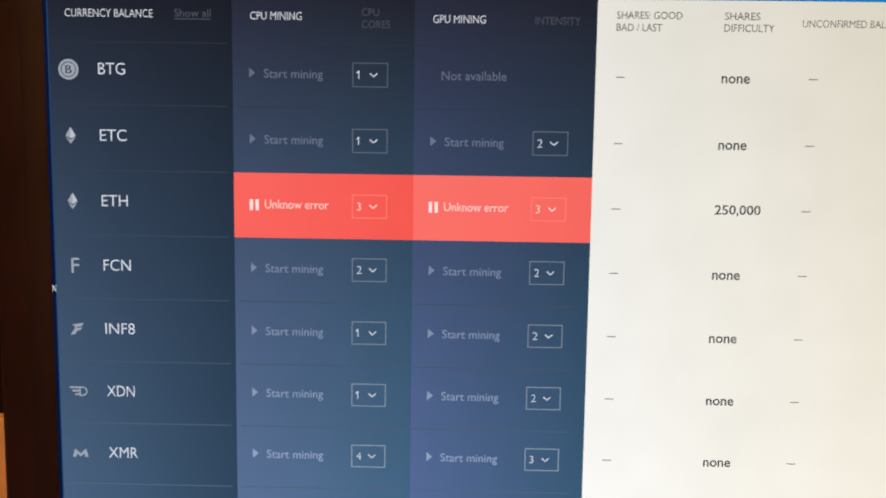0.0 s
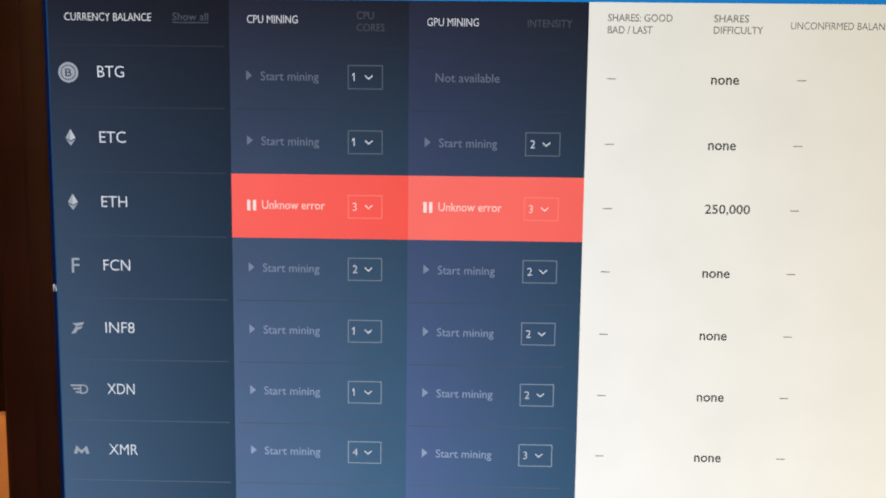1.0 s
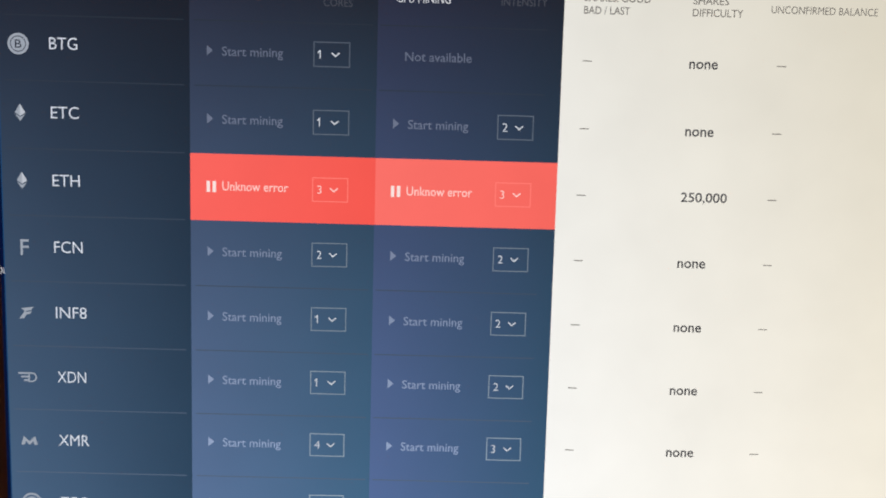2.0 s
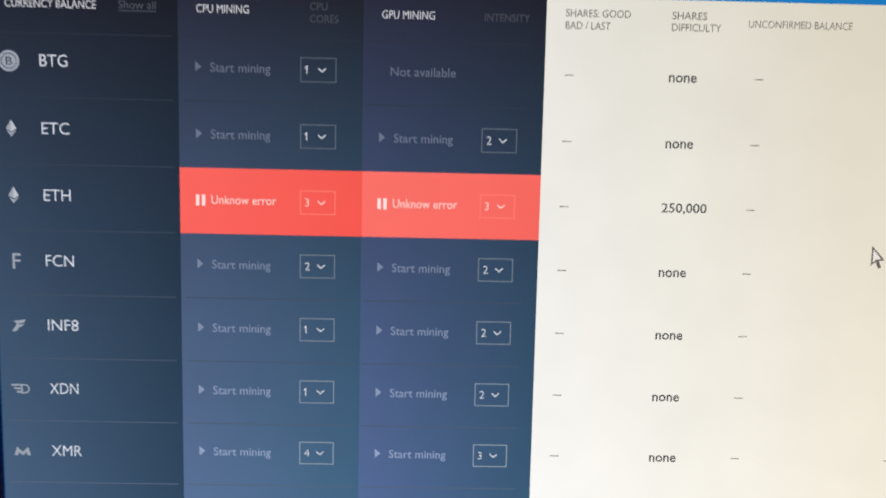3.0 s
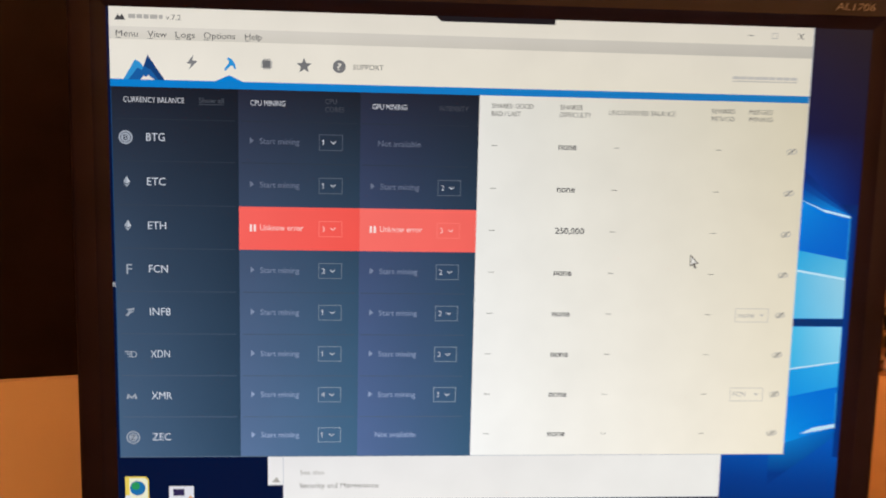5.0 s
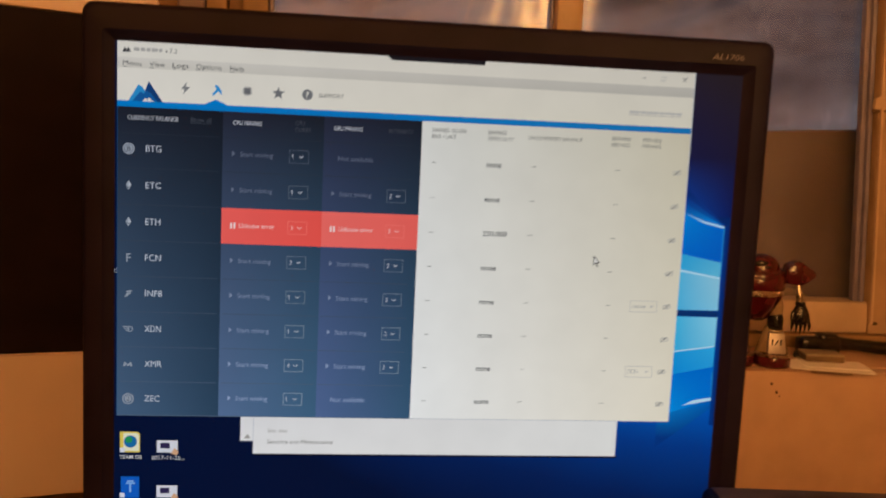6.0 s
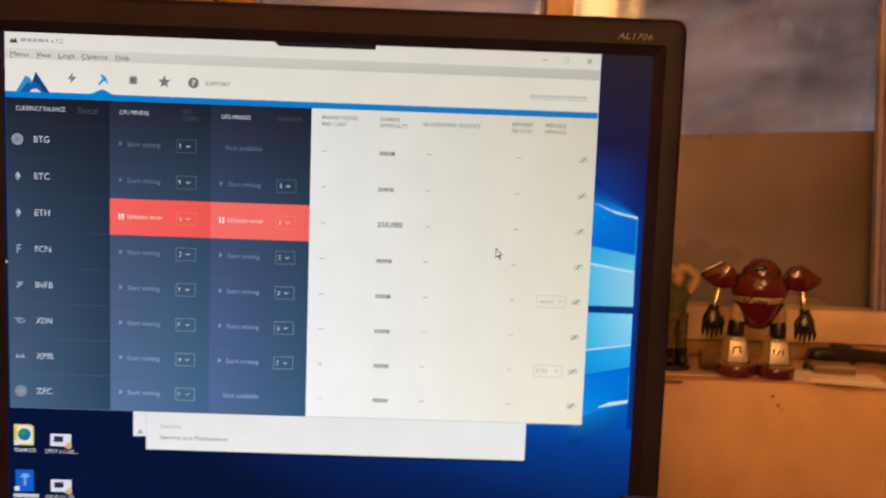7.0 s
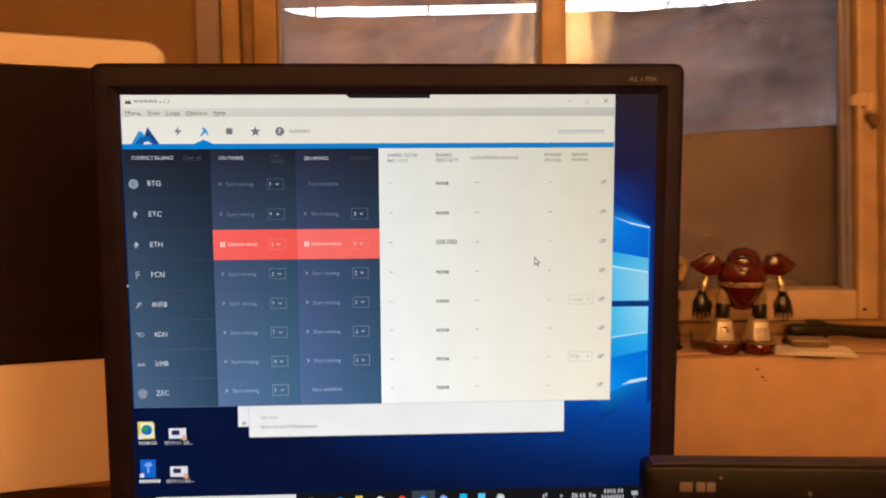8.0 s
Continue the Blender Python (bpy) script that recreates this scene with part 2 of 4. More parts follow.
    if parent:
        ob.parent = parent
    if label:
        ob["label"] = label
    return ob


def part(name, bm, mat, parent, label="", smooth=True):
    return link(name, bm, mat, parent, label, smooth)


def thing(name, m, label, category, group=""):
    ob = new(name)
    ob.empty_display_size = 0.05
    ob.matrix_basis = m if isinstance(m, Matrix) else Matrix.Translation(m)
    return tagged(ob, label, category, group)


def rbox(bm, lo, hi, bevel=0.0, seg=2, turn=None):
    """A box from corner to corner with rounded edges."""
    lo, hi = Vector(lo), Vector(hi)
    made = bmesh.ops.create_cube(bm, size=1.0)["verts"]
    c, s = (lo + hi) / 2, hi - lo
    for v in made:
        v.co = Vector((v.co.x * s.x, v.co.y * s.y, v.co.z * s.z))
    if turn:
        bmesh.ops.transform(bm, matrix=turn, verts=made)
    for v in made:
        v.co += c
    if bevel:
        edges = list({e for v in made for e in v.link_edges})
        bmesh.ops.bevel(bm, geom=edges, offset=bevel, segments=seg, affect="EDGES", profile=0.5)
    return bm


def box(lo, hi, bevel=0.0, seg=2):
    return rbox(bmesh.new(), lo, hi, bevel, seg)


def lathe(bm, profile, centre=(0, 0, 0), seg=20, squash=1.0):
    """Turns (radius, height) pairs round the z axis."""
    rings = []
    for r, z in profile:
        rings.append([bm.verts.new((centre[0] + r * math.cos(a), centre[1] + squash * r * math.sin(a), centre[2] + z))
                      for a in (2 * math.pi * i / seg for i in range(seg))])
    for lo, hi in zip(rings, rings[1:]):
        for i in range(seg):
            bm.faces.new((lo[i], lo[(i + 1) % seg], hi[(i + 1) % seg], hi[i]))
    bm.faces.new(rings[0][::-1])
    bm.faces.new(rings[-1])
    return bm


def tube(bm, pts, radii, seg=10):
    """A tapering tube along a line of points."""
    pts = [Vector(q) for q in pts]
    rings = []
    for i, q in enumerate(pts):
        d = (pts[min(i + 1, len(pts) - 1)] - pts[max(i - 1, 0)]).normalized()
        side = d.cross(Vector((0.03, 1, 0.02)) if abs(d.y) < 0.9 else Vector((1, 0, 0))).normalized()
        up = side.cross(d)
        rings.append([bm.verts.new(q + radii[i] * (math.cos(a) * side + math.sin(a) * up)) for a in (2 * math.pi * k / seg for k in range(seg))])
    for lo, hi in zip(rings, rings[1:]):
        for k in range(seg):
            bm.faces.new((lo[k], lo[(k + 1) % seg], hi[(k + 1) % seg], hi[k]))
    bm.faces.new(rings[0][::-1])
    bm.faces.new(rings[-1])
    return bm


def ball(bm, c, r, seg=18):
    """An ellipsoid."""
    made = bmesh.ops.create_uvsphere(bm, u_segments=seg, v_segments=seg // 2 + 1, radius=1.0)["verts"]
    for v in made:
        v.co = Vector((v.co.x * r[0] + c[0], v.co.y * r[1] + c[1], v.co.z * r[2] + c[2]))
    return bm


def rounded(x0, x1, z0, z1, r, seg=5):
    """A rounded rectangle in x and z, from its lower left corner round."""
    out = []
    for cx, cz, a0 in ((x0 + r, z0 + r, 180), (x1 - r, z0 + r, 270), (x1 - r, z1 - r, 0), (x0 + r, z1 - r, 90)):
        for i in range(seg + 1):
            a = radians(a0 + 90 * i / seg)
            out.append((cx + r * math.cos(a), cz + r * math.sin(a)))
    return out


def loops(bm, rings, close_first=False, close_last=False):
    """Skins a row of closed (x, y, z) loops of equal length."""
    made = [[bm.verts.new(q) for q in ring] for ring in rings]
    n = len(made[0])
    for a, b in zip(made, made[1:]):
        for i in range(n):
            bm.faces.new((a[i], a[(i + 1) % n], b[(i + 1) % n], b[i]))
    if close_first:
        bm.faces.new(made[0][::-1])
    if close_last:
        bm.faces.new(made[-1])
    return bm


def bezel(outer, inner, r_out, front, back, panel, edge=0.003):
    """A moulded frame: rounded outer edge, flat face, a step and a lip that slopes in to the panel."""
    x0, x1, z0, z1 = outer
    a0, a1, c0, c1 = inner
    ring = lambda x0, x1, z0, z1, r, y: [(x, y, z) for x, z in rounded(x0, x1, z0, z1, r)]
    lip = 0.0055
    return loops(bmesh.new(), [
        ring(x0, x1, z0, z1, r_out, back),
        ring(x0, x1, z0, z1, r_out, front + edge),
        ring(x0 + edge * 0.35, x1 - edge * 0.35, z0 + edge * 0.35, z1 - edge * 0.35, r_out, front + edge * 0.3),
        ring(x0 + edge, x1 - edge, z0 + edge, z1 - edge, r_out * 0.9, front),
        ring(a0 - lip, a1 + lip, c0 - lip, c1 + lip, 0.002, front),
        ring(a0 - lip + 0.0012, a1 + lip - 0.0012, c0 - lip + 0.0012, c1 + lip - 0.0012, 0.0015, front + 0.0014),
        ring(a0, a1, c0, c1, 0.0004, panel - 0.0003),
        ring(a0, a1, c0, c1, 0.0004, panel + 0.002),
    ])


# ---- room ----
def slab(name, lo, hi, mat, label, category):
    return tagged(link(name, box(lo, hi), mat), label, category, kind="structure")


WALL_Y = 0.475
RX0, RX1, RY0, RZ1 = -1.7, 1.7, -2.3, 2.5
WX0, WX1, WZ1 = W(-2.36, 0, 0).x, W(11.80, 0, 0).x, 2.05
slab("floor", (RX0, RY0, -0.1), (RX1, WALL_Y, 0), floor_wood, "brown wooden floor of the room", "floor")
slab("ceiling", (RX0, RY0, RZ1), (RX1, WALL_Y, RZ1 + 0.1), ceiling_paint, "plain off-white ceiling", "ceiling")
slab("wall_west", (RX0 - 0.1, RY0, 0), (RX0, WALL_Y, RZ1), room_paint, "plain painted side wall", "wall")
slab("wall_east", (RX1, RY0, 0), (RX1 + 0.1, WALL_Y, RZ1), room_paint, "plain painted side wall", "wall")
slab("wall_south", (RX0, RY0 - 0.1, 0), (RX1, RY0, RZ1), room_paint, "plain painted wall behind the desk", "wall")
bm = bmesh.new()
for lo, hi in (((RX0, WALL_Y, 0), (WX0, WALL_Y + 0.14, RZ1)), ((WX1, WALL_Y, 0), (RX1, WALL_Y + 0.14, RZ1)),
               ((WX0, WALL_Y, 0), (WX1, WALL_Y + 0.14, LEDGE - 0.004)), ((WX0, WALL_Y, WZ1), (WX1, WALL_Y + 0.14, RZ1))):
    rbox(bm, lo, hi)
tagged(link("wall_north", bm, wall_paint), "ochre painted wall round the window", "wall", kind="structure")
tagged(link("trim", box((W(-2.84, 0, 0).x, WALL_Y - 0.012, LEDGE), (WX0 - 0.0003, WALL_Y - 0.001, WZ1 + 0.05), 0.003), grey_paint),
       "grey painted strip beside the window frame", "trim", kind="structure")

# window: outer frame, two sashes that meet at the mullion, panes
window = tagged(new("window_1"), "old cream painted wooden window with two panes", "window", kind="structure")
window.location = ((WX0 + WX1) / 2, WALL_Y, LEDGE)
wo = Vector(window.location)


SZ0, SZR = W(0, 0, -1.32).z, W(0, 0, -0.70).z          # foot and top of the lower rail
LEAN, LEAN_Z = 0.058, 1.09                             # the old frame leans on the hinge side


def wpart(name, lo, hi, mat, bevel=0.002, parent=window, label=""):
    """A window member; those on the hinge side follow the lean of the old frame."""
    bm = box(Vector(lo) - wo, Vector(hi) - wo, bevel)
    for v in bm.verts:
        x, z = v.co.x + wo.x, v.co.z + wo.z
        v.co.x -= LEAN * (z - LEAN_Z) * max(0.0, min(1.0, (x - 0.45) / 0.06, (0.6414 - x) / 0.04))
    return part(name, bm, mat, parent, label)


fx = [WX0, -0.172, -0.157, -0.131, -0.126, 0.168, 0.197, 0.537, 0.549, 0.553, 0.558, 0.5785, 0.5820, WX1]
MX = (fx[5] + fx[6]) / 2
wpart("frame_stile", (fx[0], WALL_Y - 0.006, LEDGE), (fx[1], WALL_Y + 0.08, WZ1), dim_frame_paint)
# the rebate's shade is carried by this strip's dark colour
wpart("frame_rebate", (fx[1] + 0.0002, WALL_Y + 0.006, LEDGE), (fx[2] - 0.0002, WALL_Y + 0.08, WZ1), shade_brown)
wpart("frame_stile", (fx[12], WALL_Y - 0.012, LEDGE), (fx[13], WALL_Y + 0.08, WZ1), frame_paint)
wpart("frame_rebate", (fx[11] + 0.0002, WALL_Y + 0.014, LEDGE), (fx[12] - 0.0002, WALL_Y + 0.08, WZ1), shade_brown, 0.0005)
wpart("frame_head", (fx[2] + 0.001, WALL_Y - 0.006, WZ1 - 0.03), (fx[12] - 0.06, WALL_Y + 0.08, WZ1), frame_paint)
wpart("window_sill", (fx[2] + 0.001, WALL_Y - 0.010, LEDGE + 0.0005), (fx[12] - 0.0005, WALL_Y + 0.08, SZ0 - 0.001), dim_frame_paint)
for left, right in (((fx[2], fx[3]), (fx[5], MX - 0.0004)), ((MX, fx[6]), (fx[9], fx[11]))):
    b, c = (fx[4] if left[0] < 0 else left[1]), (right[0] if right[1] < 0.3 else fx[7])
    # left stile darkened by its colour, as less light falls there
    sash = wpart("sash", (left[0], WALL_Y - 0.002, SZ0), (left[1], WALL_Y + 0.035, WZ1 - 0.032), dim_frame_paint if left[0] < 0 else frame_paint)
    wpart("sash_stile", (right[0], WALL_Y - 0.002, SZ0), (right[1], WALL_Y + 0.035, WZ1 - 0.032), frame_paint, parent=sash)
    wpart("upper_rail", (left[1] + 0.0002, WALL_Y - 0.001, WZ1 - 0.07), (right[0] - 0.0002, WALL_Y + 0.034, WZ1 - 0.033), frame_paint, parent=sash)
    wpart("lower_rail", (left[1] + 0.0002, WALL_Y - 0.001, SZ0), (right[0] - 0.0002, WALL_Y + 0.034, SZR), bright_frame_paint, 0.003, sash)
    pane = wpart("pane", (b - 0.003, WALL_Y + 0.016, SZR), (c + 0.003, WALL_Y + 0.019, WZ1 - 0.07), pane_glass, 0, sash)
    pane.visible_shadow = False
wpart("cover_strip", (fx[5] + 0.0008, WALL_Y - 0.0065, SZ0 + 0.001), (fx[6] - 0.0008, WALL_Y - 0.0021, WZ1 - 0.034), frame_paint, 0.0012)
wpart("glazing_strip", (fx[3] + 0.0002, WALL_Y + 0.004, SZR), (fx[4], WALL_Y + 0.0155, WZ1 - 0.071), strip_grey, 0.001)
wpart("glazing_strip", (fx[5] - 0.0035, WALL_Y + 0.006, SZR), (fx[5] - 0.0003, WALL_Y + 0.0155, WZ1 - 0.071), strip_grey, 0.001)
wpart("glazing_strip", (fx[7], WALL_Y + 0.005, SZR), (fx[7] + 0.0060, WALL_Y + 0.0155, WZ1 - 0.071), strip_grey, 0.0015)
wpart("glazing_strip", (fx[7] + 0.0064, WALL_Y + 0.002, SZR), (fx[8] - 0.0002, WALL_Y + 0.0155, WZ1 - 0.071), strip_grey, 0.0015)
# dark strip in place of the shade between glazing strip and stile
wpart("recess_shade", (fx[8], WALL_Y + 0.009, SZR), (fx[9] - 0.0002, WALL_Y + 0.0155, WZ1 - 0.071), desk_wood, 0.0005)
wpart("bead", (fx[9] + 0.0003, WALL_Y - 0.0055, SZ0 + 0.012), (fx[10] - 0.0008, WALL_Y - 0.0021, WZ1 - 0.034), bright_frame_paint, 0.0014)
wpart("bead_end", (fx[10] - 0.0006, WALL_Y - 0.0046, SZ0 + 0.011), (fx[10] + 0.0048, WALL_Y - 0.0021, SZ0 + 0.0145), desk_wood, 0.0008)

# a thickly painted hinge: leaf on the sash, knuckle over the gap; dark pieces stand in for the shade below
hinge = part("hinge", tube(bmesh.new(), [Vector((0.5565, WALL_Y - 0.004, z)) - wo for z in (1.2865, 1.2880, 1.2905, 1.2975, 1.2985, 1.2995, 1.3080, 1.3110, 1.3130)],
                           [0.0020, 0.0052, 0.0066, 0.0066, 0.0054, 0.0064, 0.0060, 0.0045, 0.0016], 16), bright_frame_paint, window, "thickly painted hinge knuckle")
bm = bmesh.new()
rim = [(0.5320, 1.2968), (0.5520, 1.2962), (0.5540, 1.3045), (0.5490, 1.3125), (0.5400, 1.3095), (0.5325, 1.3085)]
front = [bm.verts.new(Vector((x, WALL_Y - 0.0062, z)) - wo) for x, z in rim]
back = [bm.verts.new(Vector((x, WALL_Y - 0.0021, z)) - wo) for x, z in rim]
bm.faces.new(front)
bm.faces.new(back[::-1])
for k in range(6):
    bm.faces.new((front[k], back[k], back[(k + 1) % 6], front[(k + 1) % 6]))
bmesh.ops.bevel(bm, geom=bm.edges[:], offset=0.0012, segments=2, affect="EDGES")
part("hinge_leaf", bm, bright_frame_paint, hinge)
part("hinge_gap", box(Vector((0.5322, WALL_Y - 0.0034, 1.2934)) - wo, Vector((0.5500, WALL_Y - 0.0021, 1.2964)) - wo, 0.0004), desk_wood, hinge)
# solid dark plate drawn as the shade of the hollow below the hinge
bm = bmesh.new()
rim = [(0.5500, 1.2858), (0.5610, 1.2870), (0.5655, 1.2830), (0.5640, 1.2740), (0.5600, 1.2690), (0.5575, 1.2745), (0.5520, 1.2790)]
front = [bm.verts.new(Vector((x, WALL_Y - 0.0124, z)) - wo) for x, z in rim]
back = [bm.verts.new(Vector((x, WALL_Y - 0.0021, z)) - wo) for x, z in rim]
bm.faces.new(front)
bm.faces.new(back[::-1])
for k in range(7):
    bm.faces.new((front[k], back[k], back[(k + 1) % 7], front[(k + 1) % 7]))
part("hollow_shade", bm, desk_wood, hinge, "dark plate standing in for the shade in the hollow")

# outside: sheeting with an open strip, a panel for the tan reflection, twigs, the white sky
SHEET_Y = W(0, 16.2, 0).y


def hang(name, x0, x1, zlo, zhi, y, label, steps=(150, 110), amp=0.010):
    bm = bmesh.new()
    grid = []
    for j in range(steps[1] + 1):
        row = []
        for i in range(steps[0] + 1):
            x = x0 + (x1 - x0) * i / steps[0]
            lo, hi = zlo(x), zhi(x)
            z = lo + (hi - lo) * j / steps[1]
            d = noise.noise(Vector((x * 6, z * 22 - x * 9, 1.3))) + 0.45 * noise.noise(Vector((x * 16, z * 55 - x * 20, 4.1))) + 0.2 * noise.noise(Vector((x * 60, z * 130, 7.7)))
            row.append(bm.verts.new((x, y + amp * d, z)))
        grid.append(row)
    for a, b in zip(grid, grid[1:]):
        for i in range(steps[0]):
            bm.faces.new((a[i], a[i + 1], b[i + 1], b[i]))
    return tagged(link(name, bm, grey_sheeting, smooth=True), label, "plastic sheet")


def along(x, line):
    """The height at x of a line through (x, z) pairs, straight between them."""
    for (a, p), (b, q) in zip(line, line[1:]):
        if x <= b:
            return p + (q - p) * max(0.0, x - a) / (b - a)
    return line[-1][1]


def lower_edge(x):
    return along(x, ((-0.155, 1.4385), (-0.135, 1.4320), (-0.10, 1.4275), (0.0, 1.4285), (0.20, 1.4340), (0.36, 1.4385), (0.44, 1.4440), (0.525, 1.4550))) + 0.0004 * math.sin(x * 70)


def upper_edge(x):
    return max(lower_edge(x) + 0.0002, along(x, ((-0.155, 1.4390), (-0.10, 1.4415), (0.05, 1.4440), (0.20, 1.4470), (0.25, 1.4510), (0.36, 1.4545), (0.525, 1.4555))) + 0.0007 * noise.noise(Vector((x * 60, 0, 0))))


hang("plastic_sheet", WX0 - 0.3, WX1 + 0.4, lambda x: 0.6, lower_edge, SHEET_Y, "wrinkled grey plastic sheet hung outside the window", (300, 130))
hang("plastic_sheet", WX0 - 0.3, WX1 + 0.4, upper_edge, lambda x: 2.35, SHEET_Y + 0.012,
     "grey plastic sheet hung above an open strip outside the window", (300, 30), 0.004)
post = thing("thin_post", Vector((0.0495, SHEET_Y + 0.05, -0.2)), "thin pale grey post standing behind the plastic sheet", "post")
part("shaft", box((-0.0018, -0.003, 0), (0.0018, 0.003, 2.4), 0.0006), paper_white, post)
for x, r in ((-0.1235, 0.0012), (-0.1095, 0.0018), (0.205, 0.0012)):
    wire = thing("hanging_wire", Vector((x, SHEET_Y + 0.045, -0.2)), "thin dark wire hanging behind the plastic sheet", "wire", "wires behind the sheet")
    part("strand", tube(bmesh.new(), [(0.004, 0, 0), (-0.002, 0, 1.3), (0.0, 0, 1.62), (-0.003, 0, 1.7), (0.0, 0, 2.4)], [r] * 5, 8), desk_wood, wire)
# tan panel added in place of a reflection in the pane
bm = box((WX0, SHEET_Y - 0.04, 0.6), (WX1 + 0.3, SHEET_Y - 0.03, W(0, 0, 2.45).z), 0.002)
for v in bm.verts:
    if v.co.z > 1.0:
        v.co.z += 0.055 * (v.co.x - W(6.88, 0, 0).x)
board = tagged(link("reflection_panel", bm, reflection_tan), "tan panel outside the window, standing in for a reflection in the pane", "board")
part("clip", box((W(7.745, 0, 0).x, SHEET_Y - 0.044, W(0, 0, 2.36).z), (W(7.815, 0, 0).x, SHEET_Y - 0.0398, W(0, 0, 2.50).z), 0.001), desk_wood, board, "small dark clip")
tagged(link("backdrop", box((-4, 3.0, -0.5), (5, 3.02, 5)), sky_white), "bright white overcast sky", "sky", kind="structure")
slab("ground", (-30, WALL_Y + 0.15, -0.3), (30, 40, -0.2), floor_wood, "dark ground outside the window", "ground")


slab("outer_sill", (WX0 + 0.002, WALL_Y + 0.0815, SZR - 0.05), (WX1 - 0.002, SHEET_Y - 0.06, SZR - 0.03), grey_paint, "grey outer sill of the window", "sill")
bm = ball(bmesh.new(), (0, 0, 0.010), (0.042, 0.020, 0.0165), 26)
for v in bm.verts:
    v.co += v.co.normalized() * 0.004 * noise.noise(v.co * 90)
    v.co.z = max(0.0, v.co.z)
bag = tagged(link("crumpled_bag", bm, card_grey, smooth=True), "pale crumpled plastic bag lying on the outer sill", "bag")
bag.location = (W(9.40, 0, 0).x, WALL_Y + 0.108, SZR - 0.03)

# ---- main monitor ----
monitor = thing("monitor", Vector((0, 0, RISER)), "black flat computer monitor, switched on, showing a table window", "monitor")
BX0, BX1, BZ1, BZ0 = W(-2.235, 0, 0).x, W(4.055, 0, 0).x, W(0, 0, 3.145).z - RISER, SZ(1024) - 0.022
part("bezel", bezel((BX0, BX1, BZ0, BZ1), (SX(0), SX(1280), SZ(1024), SZ(0)), 0.006, -0.004, 0.016, 0.0), black_plastic, monitor)
part("back_shell", loops(bmesh.new(), [[(x, y, z) for x, z in rounded(BX0 + i, BX1 - i, BZ0 + i, BZ1 - i, 0.006 + i * 0.3)]
     for i, y in ((0.0012, 0.0165), (0.006, 0.024), (0.04, 0.034), (0.07, 0.055))], True, True), dark_plastic, monitor)
part("neck", box((-0.035, 0.035, 0.012), (0.035, 0.06, HC), 0.006), dark_plastic, monitor)
part("foot", lathe(bmesh.new(), [(0.10, 0.0), (0.105, 0.004), (0.10, 0.010), (0.05, 0.016)], (0, 0.05, 0), 36, 0.8), black_plastic, monitor)
display = part("display_panel", box((SX(0), 0.0, SZ(1024)), (SX(1280), 0.0015, SZ(0))), lit("panel_black", (8, 10, 16)), monitor, "glowing display panel", smooth=False)

layer_step = 0.00006


def at(px, py, layer):
    return (SX(px), -layer * layer_step, SZ(py))


def ui(name, pts, mat, layer, label=""):
    """A flat piece of the picture on the display: display dots, clockwise."""
    bm = bmesh.new()
    bm.faces.new([bm.verts.new(at(x, y, layer)) for x, y in pts])
    return link(name, bm, mat, display, label)


def area(name, x0, y0, x1, y1, mat, layer, label=""):
    return ui(name, ((x0, y0), (x1, y0), (x1, y1), (x0, y1)), mat, layer, label)


def outline(name, x0, y0, x1, y1, w, mat, layer):
    bm = bmesh.new()
    o = [bm.verts.new(at(x, y, layer)) for x, y in ((x0, y0), (x1, y0), (x1, y1), (x0, y1))]
    i = [bm.verts.new(at(x, y, layer)) for x, y in ((x0 + w, y0 + w), (x1 - w, y0 + w), (x1 - w, y1 - w), (x0 + w, y1 - w))]
    for k in range(4):
        bm.faces.new((o[k], o[(k + 1) % 4], i[(k + 1) % 4], i[k]))
    return link(name, bm, mat, display)


def disc(name, cx, cy, r, mat, layer, hole=0.0, seg=24):
    bm = bmesh.new()
    ring = lambda q: [bm.verts.new(at(cx + q * math.cos(2 * math.pi * k / seg), cy + q * math.sin(2 * math.pi * k / seg), layer)) for k in range(seg)]
    o = ring(r)
    if hole:
        i = ring(hole)
        for k in range(seg):
            bm.faces.new((o[k], o[(k + 1) % seg], i[(k + 1) % seg], i[k]))
    else:
        bm.faces.new(o)
    return link(name, bm, mat, display)


letters = {}


def lettering(words, weight=0.0):
    """Flat outlines of words in the built-in font, unscaled: points, faces."""
    if (words, weight) not in letters:
        cu = bpy.data.curves.new("words", "FONT")
        cu.body, cu.resolution_u, cu.offset = words, 3, weight
        ob = new("words", cu)
        dg = bpy.context.evaluated_depsgraph_get()
        me = bpy.data.meshes.new_from_object(ob.evaluated_get(dg))
        letters[words, weight] = ([tuple(v.co) for v in me.vertices], [tuple(q.vertices) for q in me.polygons])
        bpy.data.objects.remove(ob)
        bpy.data.curves.remove(cu)
        bpy.data.meshes.remove(me)
    return letters[words, weight]


CAP = max(v[1] for v in lettering("H")[0])


def write(words, x0, x1, yc, cap, mat, layer, parent=None, place=None, weight=0.004):
    """Words from x0 to x1 with capitals cap high about the line yc."""
    pts, faces = lettering(words, weight)
    lo, hi = min(q[0] for q in pts), max(q[0] for q in pts)
    sx, sy = (x1 - x0) / (hi - lo) if x1 else cap / CAP, cap / CAP
    place = place or (lambda x, y: at(x, y, layer))
    me = bpy.data.meshes.new("text")
    me.from_pydata([place(x0 + (q[0] - lo) * sx, yc + cap / 2 - q[1] * sy) for q in pts], [], faces)
    me.materials.append(mat)
    ob = new("text", me)
    ob.parent = parent or display
    return ob


